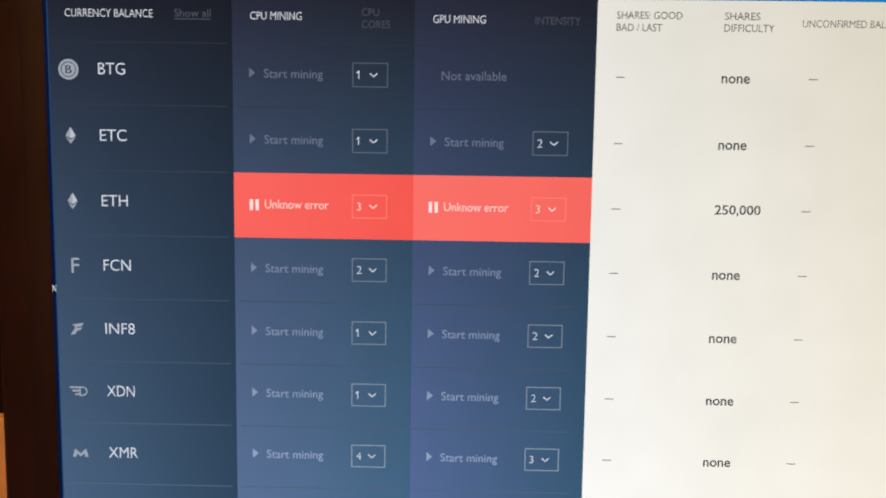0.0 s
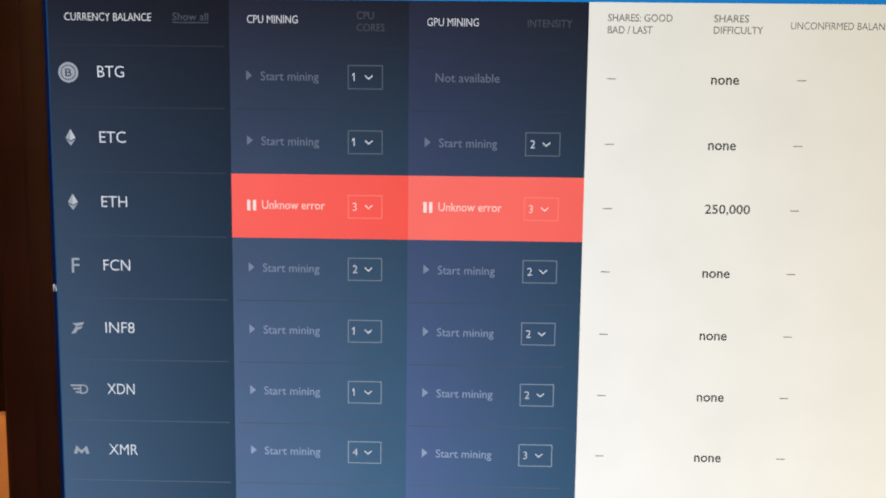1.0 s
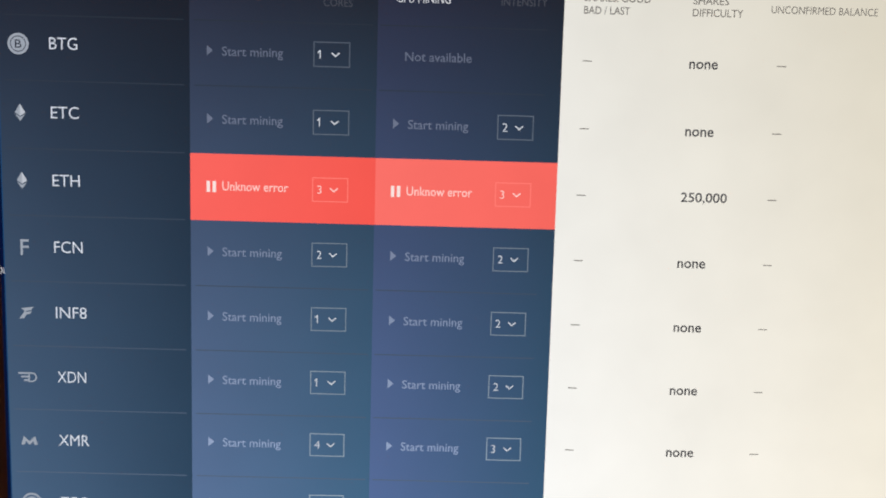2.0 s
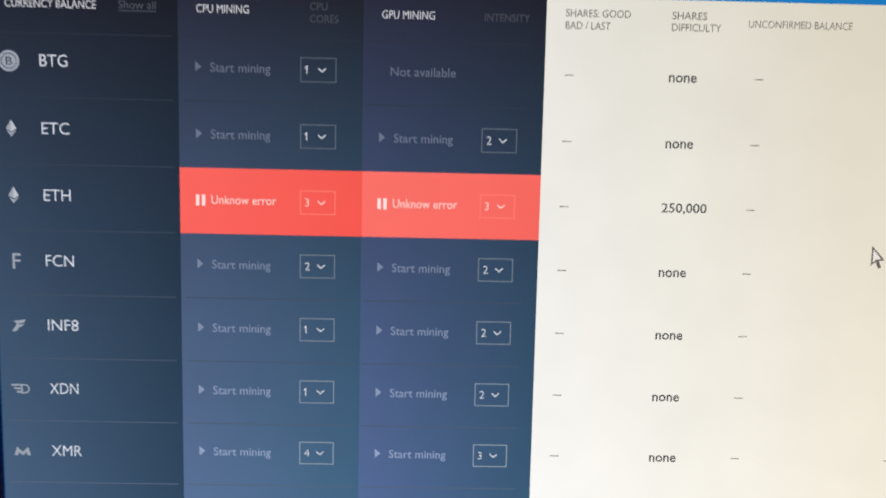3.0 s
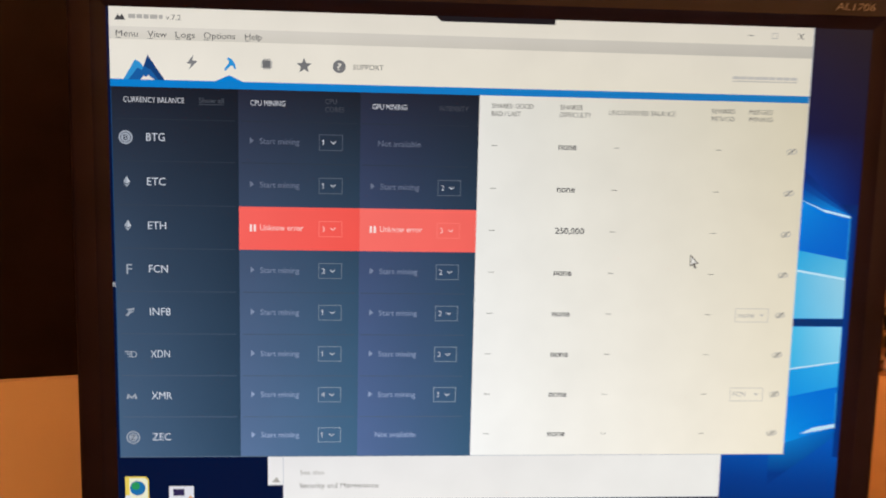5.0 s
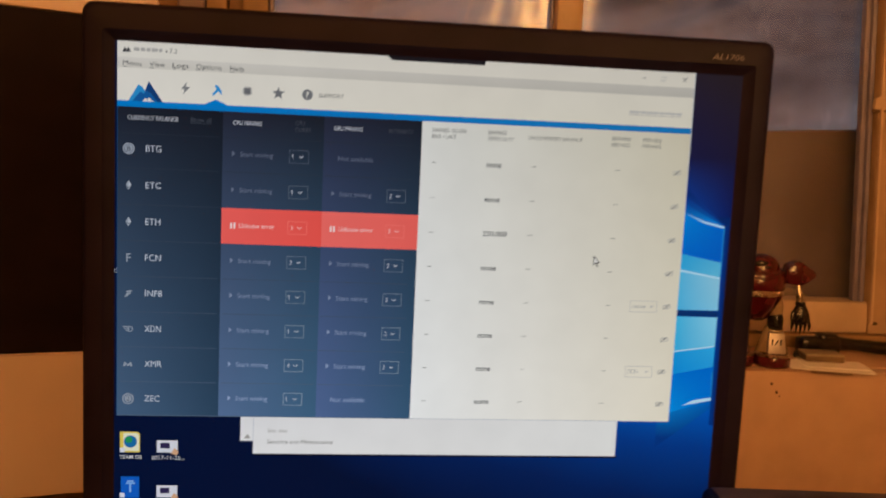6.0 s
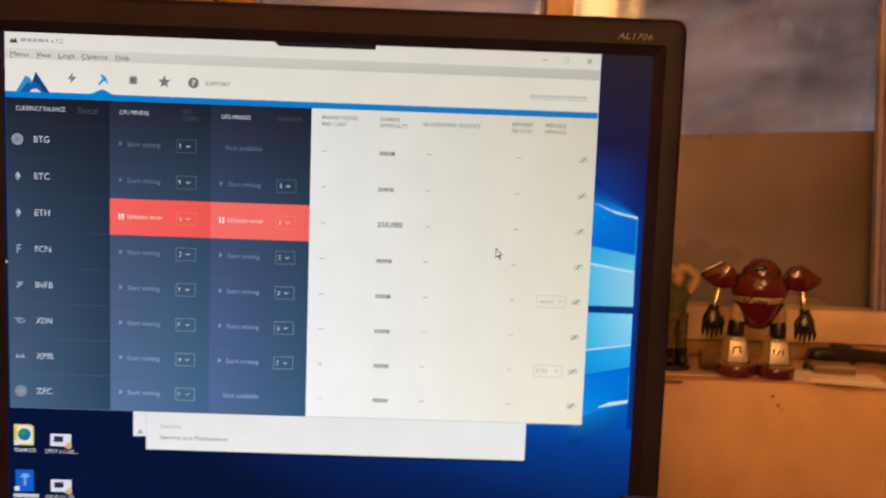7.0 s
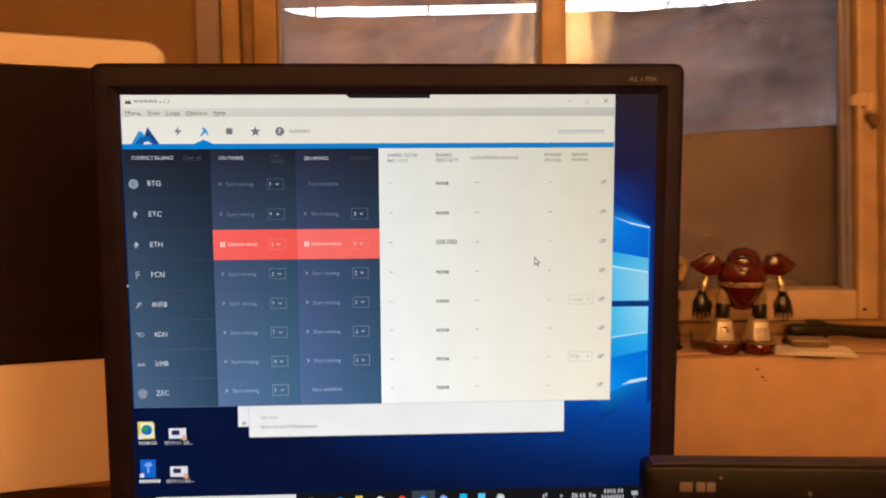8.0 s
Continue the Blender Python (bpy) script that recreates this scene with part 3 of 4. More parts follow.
# wallpaper
def wallpaper():
    m = lit("wallpaper_blue", (4, 20, 70), 1.0, True)
    t, b = m.node_tree, m.node_tree.nodes["Principled BSDF"]
    co = t.nodes.new("ShaderNodeTexCoord")
    mp = t.nodes.new("ShaderNodeMapping")
    mp.inputs["Location"].default_value = (-SX(1195) * 4.0, 0, -SZ(590) * 8.4)
    mp.inputs["Scale"].default_value = (4.0, 0, 8.4)
    t.links.new(co.outputs["Object"], mp.inputs[0])
    le = t.nodes.new("ShaderNodeVectorMath")
    le.operation = "LENGTH"
    t.links.new(mp.outputs[0], le.inputs[0])
    nz = t.nodes.new("ShaderNodeTexNoise")
    nz.inputs["Scale"].default_value = 9.0
    t.links.new(co.outputs["Object"], nz.inputs["Vector"])
    add = t.nodes.new("ShaderNodeMath")
    add.operation = "MULTIPLY_ADD"
    add.inputs[1].default_value, add.inputs[2].default_value = 0.25, -0.12
    t.links.new(nz.outputs["Fac"], add.inputs[0])
    su = t.nodes.new("ShaderNodeMath")
    t.links.new(le.outputs["Value"], su.inputs[0])
    t.links.new(add.outputs[0], su.inputs[1])
    ramp = t.nodes.new("ShaderNodeValToRGB")
    e = ramp.color_ramp.elements
    e[0].position, e[0].color = 0.10, lin((0, 122, 214))
    e[1].position, e[1].color = 1.0, lin((0, 18, 54))
    for pos, c in ((0.28, (0, 86, 184)), (0.48, (0, 58, 140)), (0.74, (0, 33, 90))):
        k = e.new(pos)
        k.color = lin(c)
    t.links.new(su.outputs[0], ramp.inputs[0])
    t.links.new(ramp.outputs[0], b.inputs["Emission Color"])
    return m


WP = wallpaper()
area("wallpaper", 0, 0, 1280, 1024, WP, 1, "deep blue wallpaper with a glowing light")
area("wallpaper_shade", 1176, 0, 1280, 175, lit_area("wallpaper_dusk", (1176, 0, 1280, 175), (38, 31, 42), (40, 31, 36), (22, 26, 66), (26, 24, 52)), 2)
area("wallpaper_shade", 1176, 175, 1280, 300, lit_area("wallpaper_dusk", (1176, 175, 1280, 300), (22, 26, 66), (26, 24, 52), (0, 66, 164), (6, 28, 92)), 2)
for pts, cs in ((((1150, 288), (1267, 321), (1267, 398), (1150, 376)), ((6, 138, 226), (0, 104, 206), (0, 100, 206), (0, 98, 202))),
                (((1150, 376), (1267, 398), (1267, 432), (1150, 416)), ((40, 165, 222), (85, 182, 222), (60, 175, 226), (105, 195, 228))),
                (((1150, 416), (1267, 432), (1268, 503), (1150, 503)), ((90, 188, 228), (155, 210, 230), (80, 185, 230), (138, 206, 232))),
                (((1150, 518), (1268, 518), (1268, 583), (1150, 597)), ((70, 188, 232), (145, 214, 238), (58, 180, 232), (126, 206, 236))),
                (((1150, 597), (1268, 583), (1268, 628), (1150, 652)), ((30, 160, 230), (55, 175, 233), (14, 146, 226), (36, 158, 228))),
                (((1150, 652), (1268, 628), (1269, 702), (1150, 742)), ((0, 112, 216), (0, 110, 212), (10, 150, 232), (0, 120, 218)))):
    ui("wallpaper_pane", pts, lit_area("pane_light", (1176, min(q[1] for q in pts), 1268, max(q[1] for q in pts)), *cs), 3)
for a, b, lo, hi in ((218, 316, (4, 36, 106), (4, 56, 136)), (240, 318, (4, 56, 136), (4, 84, 170)), (260, 320, (4, 84, 170), (16, 140, 224))):
    ui("wallpaper_glow", ((1150, a), (1267, b), (1267, 321), (1150, 288)), lit_area("glow_above", (1176, a + 22, 1267, a + 60), lo, lo, hi, hi), 2.4 + a / 1000)
ui("wallpaper_glow", ((1150, 742), (1269, 702), (1269, 722), (1150, 812)), lit_area("glow_below", (1176, 706, 1269, 790), (12, 136, 220), (0, 96, 188), (0, 54, 134), (0, 40, 108)), 2.5)
area("wallpaper_shade", 1269, 318, 1280, 760, lit_area("wallpaper_side", (1269, 318, 1280, 760), (0, 56, 138), (4, 32, 96), (0, 58, 140), (0, 44, 116)), 3)
area("wallpaper_gap", 1150, 504, 1270, 517, lit("gap_blue", (4, 50, 110)), 3)
shine, edge_shine = lit("shine_white", (190, 228, 246)), lit("edge_shine", (40, 145, 215))
for pts in (((1170, 290), (1215, 308), (1267, 320), (1267, 324), (1222, 314)), ((1176, 415), (1266, 430), (1266, 434), (1176, 419)),
            ((1176, 594), (1267, 581), (1267, 584), (1176, 597)), ((1269, 697), (1228, 704), (1205, 716), (1240, 710), (1269, 704)),
            ((1265, 322), (1268, 322), (1268, 430), (1266, 430)), ((1266, 640), (1269, 640), (1270, 702), (1268, 702))):
    ui("wallpaper_shine", pts, edge_shine if pts[0][0] in (1265, 1266) else shine, 4)

# desktop icons
icon_yellow, icon_white, icon_blue = lit("icon_yellow", (232, 206, 92)), lit("icon_white", (225, 225, 232)), lit("icon_blue", (20, 96, 200))
icon_dark, icon_green, icon_teal = lit("icon_dark", (48, 40, 80)), lit("icon_green", (40, 150, 90)), lit("icon_teal", (30, 110, 170))
icon_orange = lit("icon_orange", (222, 172, 132))
label_white = lit("label_white", (225, 225, 225))
for y in (0, 97):
    if not y:
        ui("desktop_icon", ((12, 788), (47, 788), (52, 793), (52, 832), (12, 832)), icon_yellow, 5)
        ui("icon_page", ((19, 791), (46, 791), (50, 795), (50, 829), (19, 829)), lit("page_cream", (236, 234, 206)), 5.5)
        disc("icon_globe", 33, 809, 13, icon_teal, 6)
        disc("icon_land", 30, 805, 7, icon_green, 7)
    else:
        area("desktop_icon", 14, 884, 51, 930, icon_blue, 5)
        for q in ((27, 892, 40, 896), (31, 900, 35, 918), (24, 897, 43, 900)):
            area("icon_bar", *q, lit("icon_pale", (136, 182, 236)), 6)
    area("icon_corner", 12, 822 + y, 22, 832 + y, icon_white, 8)
    if not y:
        write("TEAM OS", 11, 56, 842, 8, label_white, 5)
    for k in range(8 if y else 0):
        area("label_bar", 10 + k * 6.5, 838 + y, 15 + k * 6.5, 846 + y, label_white, 5)
    area("desktop_icon", 86, 806 + y, 128, 832 + y, icon_white, 5)
    area("icon_picture", 93, 811 + y, 112, 823 + y, icon_dark, 6)
    ui("icon_flag", ((114, 834 + y), (122, 822 + y), (130, 830 + y), (126, 838 + y)), icon_orange, 7)
    write("2017-11-25...", 75, 142, 843 + y, 8, label_white, 5)
write("N", 0.5, 4.5, 453, 8, label_white, 5)

# taskbar
area("taskbar", 0, 978, 1280, 1024, lit("taskbar_black", (16, 20, 26)), 5)
area("search_field", 49, 981, 392, 1021, lit("field_white", (226, 226, 226)), 6)
for x, c in ((430, (150, 140, 130)), (500, (20, 110, 200)), (548, (235, 205, 100)), (600, (225, 225, 225)), (655, (215, 80, 60)), (709, (10, 120, 210)),
             (759, (120, 150, 220)), (809, (30, 180, 230)), (855, (90, 200, 235)), (903, (200, 205, 210))):
    mm = lit("task_colour", c)
    if x == 709:
        area("task_highlight", 680, 979, 738, 1024, lit("task_grey", (60, 66, 74)), 6)
    if x in (548, 809, 855):
        area("task_icon", x - 9, 989, x + 9, 1012, mm, 7)
    else:
        disc("task_icon", x, 1001, 10, mm, 7, seg=12)
        disc("task_icon_core", x, 1001, 4, label_white, 8, seg=10)
tray = lit("tray_grey", (176, 176, 180))
for x0, x1, y0, y1 in ((1010, 1015, 994, 1008), (1017, 1021, 990, 1003), (1054, 1060, 996, 1005), (1084, 1088, 992, 1010), (1090, 1098, 994, 1008), (1104, 1109, 994, 1008),
                       (1112, 1118, 994, 1008), (1128, 1133, 993, 1008), (1136, 1145, 997, 1008), (1236, 1252, 990, 1004), (1240, 1245, 1004, 1009)):
    area("tray_mark", x0, y0 + 1.5, x1, y1 - 1.5, tray, 7)
for k in range(6):
    area("clock_bar", 1166 + 8 * k + (3 if k > 3 else 0), 986, 1171 + 8 * k + (3 if k > 3 else 0), 996, tray, 7)
for k in range(8):
    area("clock_bar", 1160 + 7.4 * k, 1001, 1164.6 + 7.4 * k, 1011, tray, 7)

# windows behind
field = lit_area("dialog_white", (255, 750, 1061, 833), (236, 234, 234), (240, 238, 232), (244, 242, 240), (240, 238, 232))
area("dialog_window", 255, 745, 300, 806, field, 6)
area("dialog_edge", 255, 804.5, 300, 806, lit("edge_grey", (150, 155, 165)), 7)
area("dialog_window", 282, 745, 1061, 833, field, 8)
area("dialog_edge", 282, 831.5, 1061, 833, lit("edge_grey", (190, 190, 196)), 9)
area("dialog_shadow", 286, 833, 1064, 837, lit("shadow_navy", (2, 10, 30)), 5)
area("dialog_edge", 281, 745, 282, 833, lit("edge_grey", (190, 195, 205)), 9)
soft_grey, mid_grey, ink = lit("soft_grey", (176, 172, 166)), lit("mid_grey", (122, 118, 112)), lit("ink", (74, 74, 76))
write("See also", 311, 352, 782, 8, soft_grey, 9)
write("Security and Maintenance", 310, 447, 806, 9, mid_grey, 9, weight=0.0)
ui("dialog_mark", ((262, 800), (270, 790), (276, 800)), soft_grey, 7)

# application window
L = 10
# corner colours hold the panel's viewing-angle shading, fixed into the emission
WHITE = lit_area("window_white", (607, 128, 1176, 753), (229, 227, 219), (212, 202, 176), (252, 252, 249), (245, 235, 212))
TOP = lit_area("toolbar_white", (5, 0, 1176, 118), (232, 226, 214), (222, 214, 198), (238, 232, 220), (226, 218, 198))
area("app_window", 5, 0, 1176, 44, TOP, L)
area("menu_strip", 5, 31, 1176, 51, lit_area("strip_grey", (5, 31, 1176, 51), (222, 216, 206), (196, 190, 178), (216, 210, 198), (190, 184, 172)), L + 1)
area("toolbar", 5, 51, 1176, 116, TOP, L + 1)
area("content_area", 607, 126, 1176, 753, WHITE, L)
area("blue_bar", 5, 114.5, 1176, 126.5, lit_area("bar_blue", (5, 114, 1176, 126), (4, 128, 208), (24, 118, 184), (4, 126, 206), (24, 118, 184)), L + 2)
ui("tab_marker", ((171, 115), (190, 106.5), (195, 104.5), (200, 106.5), (218, 115)), lit("tab_blue", (4, 128, 208)), L + 2)
# columns brighten downward: viewing-angle shading put into the colour
cols = ((5, 209, (29, 35, 48), (21, 27, 37), (75, 102, 133), (47, 74, 99)), (209, 409, (35, 40, 56), (26, 32, 42), (92, 118, 157), (67, 105, 137)),
        (409, 607, (37, 42, 60), (26, 32, 43), (87, 111, 158), (58, 94, 124)))
for x0, x1, a, b, c, d in cols:
    area("table_column", x0, 126, x1, 753, lit_area("column_navy", (x0, 126, x1, 753), a, b, c, d), L)
area("error_cell", 209, 319, 409.5, 391.6, lit_area("error_red", (209, 319, 409, 392), (248, 101, 94), (244, 89, 80), (250, 101, 94), (246, 89, 80)), L + 1, "red highlighted cell")
area("error_cell", 409.5, 319, 607, 391.6, lit_area("error_red", (409, 319, 607, 392), (250, 113, 105), (247, 104, 95), (251, 113, 105), (247, 104, 95)), L + 1, "red highlighted cell")
# rule lines brighten down the rows to follow that painted shading
rule = [lit("rule_line", tuple(34 + (i + 1) * 6.2 + d for d in (0, 10 + i, 22 + i * 2.5))) for i in range(9)]
for i in range(-1, 8):
    y = 246.4 + 72.5 * i if i >= 0 else 178
    for x0, x1 in ((12, 203), (214, 404), (412, 590)):
        if not (x0 > 100 and i in (1, 2)) and y < 750:
            area("rule_line", x0, y - 0.5, x1, y + 0.7, rule[i + 1], L + 1)
area("window_edge", 5, 751.6, 607, 753, lit("edge_blue", (96, 116, 140)), L + 3)
area("window_edge", 607, 751.8, 1176, 753, lit("edge_pale", (190, 192, 200)), L + 3)
area("window_edge", 1174.8, 0, 1176, 753, lit("edge_pale", (206, 208, 214)), L + 3)
area("window_edge", 5, 126, 6.2, 753, lit("edge_blue", (26, 70, 112)), L + 3)
area("docked_tool", 541, -0.5, 730, 8.2, lit("tool_dark", (26, 24, 30)), L + 4)
ui("docked_tool_end", ((530, -0.5), (541, -0.5), (541, 8.2)), lit("tool_dark", (26, 24, 30)), L + 4)

# title, menus, toolbar
ui("app_mark", ((14, 21), (19, 12), (23, 16), (26, 11), (31, 21)), ink, L + 2)
for x0, x1 in ((36, 47), (49, 58), (60, 68), (70, 82), (84, 90)):
    area("title_bar_mark", x0, 11.5, x1, 18, soft_grey, L + 2)
write("v.7.2", 95, 119, 15, 8, mid_grey, L + 2, weight=0.0)
for words, x0, x1 in (("Menu", 15.5, 50.5), ("View", 66, 96), ("Logs", 110, 141), ("Options", 155, 205), ("Help", 221, 248)):
    write(words, x0, x1, 42, 9.5, ink, L + 2, weight=-0.002)
    area("menu_underline", x0, 48.5, x0 + 8, 49.5, ink, L + 2)
area("minimise_button", 1060, 15, 1070, 16.2, mid_grey, L + 2)
outline("maximise_button", 1102, 10.5, 1112, 20, 1, soft_grey, L + 2)
for s in (1, -1):
    ui("close_button", ((1148, 15 - 5 * s), (1149.6, 15 - 5 * s), (1158.6, 15 + 5 * s), (1157, 15 + 5 * s)), ink, L + 2)
logo_dark, logo_mid, logo_light = lit("logo_dark", (18, 62, 118)), lit("logo_mid", (22, 92, 160)), lit("logo_light", (46, 144, 206))
ui("logo_peak", ((26, 115), (45, 83), (53, 87), (62, 100), (54, 115)), logo_light, L + 3)
ui("logo_peak", ((34, 115), (49, 96), (56, 100), (65, 75), (92, 115)), logo_mid, L + 4)
ui("logo_peak", ((59, 93), (65, 75), (92, 115), (82, 115), (70, 99)), logo_dark, L + 5)
ui("logo_snow", ((53, 115), (59, 108), (62, 111), (66, 107), (70, 111), (76, 115)), lit("logo_snow", (226, 222, 214)), L + 6)
steel, tool_blue = lit("steel_grey", (128, 128, 130)), lit("tool_blue", (38, 146, 214))
ui("bolt_icon", ((138, 73), (127, 87), (134, 88), (131, 97), (144, 83), (136, 82)), steel, L + 2)
ui("pick_icon", ((187.2, 94.2), (194.6, 85.4), (198.0, 88.4), (190.4, 96.6), (187.6, 97.0)), tool_blue, L + 2)
ui("pick_icon", ((191.4, 78.6), (193.4, 75.6), (197.6, 77.4), (201.4, 81.0), (204.6, 86.2), (206.2, 94.6), (203.0, 93.6), (201.2, 89.4), (198.4, 88.6), (194.4, 85.2), (195.0, 82.0)), tool_blue, L + 3)
area("chip_icon", 249.5, 79, 261.5, 91, lit("chip_grey", (110, 110, 112)), L + 2)
for k in range(4):
    area("chip_pin", 250.0 + 3.1 * k, 76.2, 251.7 + 3.1 * k, 93.5, steel, L + 1.5)
    area("chip_pin", 246.6, 79.5 + 3.1 * k, 264.4, 81.2 + 3.1 * k, steel, L + 1.5)
ui("star_icon", [(316.2 + (13 if k % 2 == 0 else 5.6) * math.sin(k * math.pi / 5), 86 - (13 if k % 2 == 0 else 5.6) * math.cos(k * math.pi / 5)) for k in range(10)], lit("star_grey", (116, 116, 118)), L + 2)
disc("help_icon", 373.6, 85.8, 10.5, lit("help_grey", (118, 118, 120)), L + 2)
write("?", 370.2, 377.2, 85.8, 11, lit("help_white", (226, 220, 208)), L + 3)
write("SUPPORT", 396.4, 446.2, 86, 8, mid_grey, L + 2)
for k in range(9):
    area("account_bar", 1038.5 + 12.7 * k, 84, 1038.5 + 12.7 * k + (11.2 if k % 3 else 12.2), 89, lit("account_grey", (190, 186, 180)), L + 2)
area("account_underline", 1038, 91.5, 1152, 93, soft_grey, L + 2)

# table heads
HEAD_GREY = lit("head_grey", (114, 110, 105))
head_white, head_dim, dim = lit("head_white", (206, 208, 214)), lit("head_dim", (68, 72, 82)), lit("link_dim", (74, 80, 90))
write("CURRENCY BALANCE", 25, 122, 147, 8.5, head_white, L + 2, weight=0.0)
write("Show all", 146, 186, 146, 8, dim, L + 2)
area("link_underline", 146, 152, 186, 153, dim, L + 2)
write("CPU MINING", 229, 285.5, 148, 8.5, head_white, L + 2, weight=0.0)
write("CPU", 351, 370, 143, 8, head_dim, L + 2)
write("CORES", 351, 382, 156, 8, head_dim, L + 2)
write("GPU MINING", 429, 486, 149.5, 8.5, head_white, L + 2, weight=0.0)
write("INTENSITY", 540, 589, 150, 8, head_dim, L + 2)
for words, x0, x1, y in (("SHARES: GOOD", 628, 698.5, 143), ("BAD / LAST", 628, 677, 156), ("SHARES", 744, 782, 143), ("DIFFICULTY", 744, 798, 155.5),
                         ("UNCONFIRMED BALANCE", 828, 942, 150), ("REWARD", 1006, 1046, 143.5), ("METHOD", 1006, 1046, 156.5), ("MERGED", 1072, 1113, 143.5), ("MINING", 1072, 1113, 156)):
    write(words, x0, x1, y, 7.8, HEAD_GREY, L + 2, weight=0.0 if "M" in words else 0.006)

# table rows
# faint text and box lines brighten down the rows likewise
name_white, icon_grey, faint = lit("name_white", (214, 220, 230)), lit("icon_grey", (156, 164, 176)), [lit("faint_text", tuple(int(v) for v in (99 + 8 * i, 107 + 9.5 * i, 127 + 11.5 * i))) for i in range(8)]
box_lines, box_text = [lit("box_line", (84 + 10 * i, 94 + 11 * i, 108 + 11 * i)) for i in range(8)], lit("box_text", (204, 209, 217))
pink_line, pale = lit("pink_line", (255, 126, 116)), lit("error_text", (255, 206, 200))
TABLE = (("BTG", 90, "1", None), ("ETC", 90, "1", "2"), ("ETH", 89.5, "3", "3"), ("FCN", 91, "2", "2"), ("INF8", 94, "1", "2"), ("XDN", 92, "1", "2"), ("XMR", 94, "4", "3"), ("ZEC", 91, "1", None))


def choice(x0, yc, digit, line, text):
    outline("dropdown", x0, yc - 13.3, x0 + 39.2, yc + 13.3, 1.1, line, L + 2)
    write(digit, x0 + (6.6 if digit == "1" else 5.6), None, yc, 8.9, text, L + 2, weight=-0.006)
    if digit == "1":
        ui("digit_flag", ((x0 + 4.6, yc - 2.2), (x0 + 6.8, yc - 4.8), (x0 + 7.6, yc - 4.6), (x0 + 7.2, yc - 2.9), (x0 + 5.0, yc - 1.2)), text, L + 2.2)
    ui("dropdown_arrow", ((x0 + 19.9, yc - 2.4), (x0 + 23.6, yc + 0.9), (x0 + 27.3, yc - 2.4), (x0 + 28.2, yc - 1.4), (x0 + 23.6, yc + 2.7), (x0 + 19.0, yc - 1.4)), text, L + 2)


for i, (coin, xr, cpu, gpu) in enumerate(TABLE):
    yc = 210.0 + 71.95 * i
    yn = 207.0 + 72.8 * i
    write(coin, 60.2, xr, yn, 12.6, name_white, L + 2, weight=-0.005)
    if coin == "BTG":
        disc("coin_icon", 27.3, yn + 1.3, 11.3, icon_grey, L + 2)
        disc("coin_ring", 27.3, yn + 1.3, 8.6, lit("coin_dim", (84, 90, 102)), L + 3, 7.4)
        write("B", 24, 31, yn + 1.3, 8.5, lit("coin_dark", (44, 50, 64)), L + 3)
    elif coin in ("ETC", "ETH"):
        ui("coin_icon", ((27.3, yn - 8.5), (33, yn + 1), (27.3, yn + 4.5), (21.6, yn + 1)), icon_grey, L + 2)
        ui("coin_icon", ((21.8, yn + 2.4), (27.3, yn + 5.8), (32.8, yn + 2.4), (27.3, yn + 10)), icon_grey, L + 2)
        ui("coin_facet", ((27.3, yn - 8.5), (33, yn + 1), (27.3, yn + 4.5)), lit("coin_facet", (188, 194, 203)), L + 3)
    elif coin == "FCN":
        write("F", 23.5, 32.5, yn + 1, 17, icon_grey, L + 2)
    elif coin == "INF8":
        ui("coin_icon", ((22, yn - 4), (36, yn - 6), (33, yn - 2), (27, yn - 1), (29, yn + 1), (25, yn + 7), (20, yn + 8), (26, yn - 1)), icon_grey, L + 2)
        ui("coin_icon", ((29, yn + 0), (34, yn - 1), (32, yn + 2), (28, yn + 3), (25, yn + 8), (24, yn + 6)), icon_grey, L + 3)
    elif coin == "XDN":
        for k in range(3):
            area("coin_icon", 17 + 3 * k, yn - 4.5 + 4 * k, 28, yn - 2.5 + 4 * k, icon_grey, L + 2)
        write("D", 28, 37.5, yn + 1, 11, icon_grey, L + 2)
    elif coin == "XMR":
        ui("coin_icon", ((18, yn + 6), (21, yn - 4), (27.3, yn + 2), (33.5, yn - 4), (36.5, yn + 6), (32.5, yn + 6), (31.5, yn + 2), (27.3, yn + 6), (23, yn + 2), (22, yn + 6)), icon_grey, L + 2)
    else:
        disc("coin_icon", 28, yn + 1, 11.5, icon_grey, L + 2, 9.2)
        disc("coin_core", 28, yn + 1, 7.2, icon_grey, L + 2)
        write("Z", 24.5, 31.5, yn + 1, 8.5, lit("coin_dark", (60, 72, 92)), L + 3)
    for x0, value, edge in ((230, cpu, 341), (430, gpu, 540)):
        if value is None:
            write("Not available", x0 + 9, x0 + 80, yc, 9.4, faint[i], L + 2)
        elif coin == "ETH":
            for k in (0, 6.5):
                area("pause_mark", x0 - 3.4 + k, yc - 6.2 + 0.8, x0 + 0.3 + k, yc + 5.8 + 0.8, lit("pause_white", (250, 226, 222)), L + 2)
            write("Unknow error", x0 + 13.6, x0 + 85, yc - 0.2, 9.6, pale, L + 2)
            choice(edge, yc + 1, value, pink_line, pale)
        else:
            ui("play_mark", ((x0 - 2.6, yc - 6), (x0 + 4, yc - 0.5), (x0 - 2.6, yc + 5)), faint[i], L + 2)
            write("Start mining", x0 + 13.6, x0 + 78.6, yc, 9.4, faint[i], L + 2)
            choice(edge, yc + 0.4, value, box_lines[i], box_text)
    if coin == "ETH":
        write("250,000", 743, 793.5, yc - 1.5, 10, ink, L + 2, weight=0.012)
    else:
        write("none", 743.6, 774.4, yc - 1.2, 11, ink, L + 2, weight=0.015)
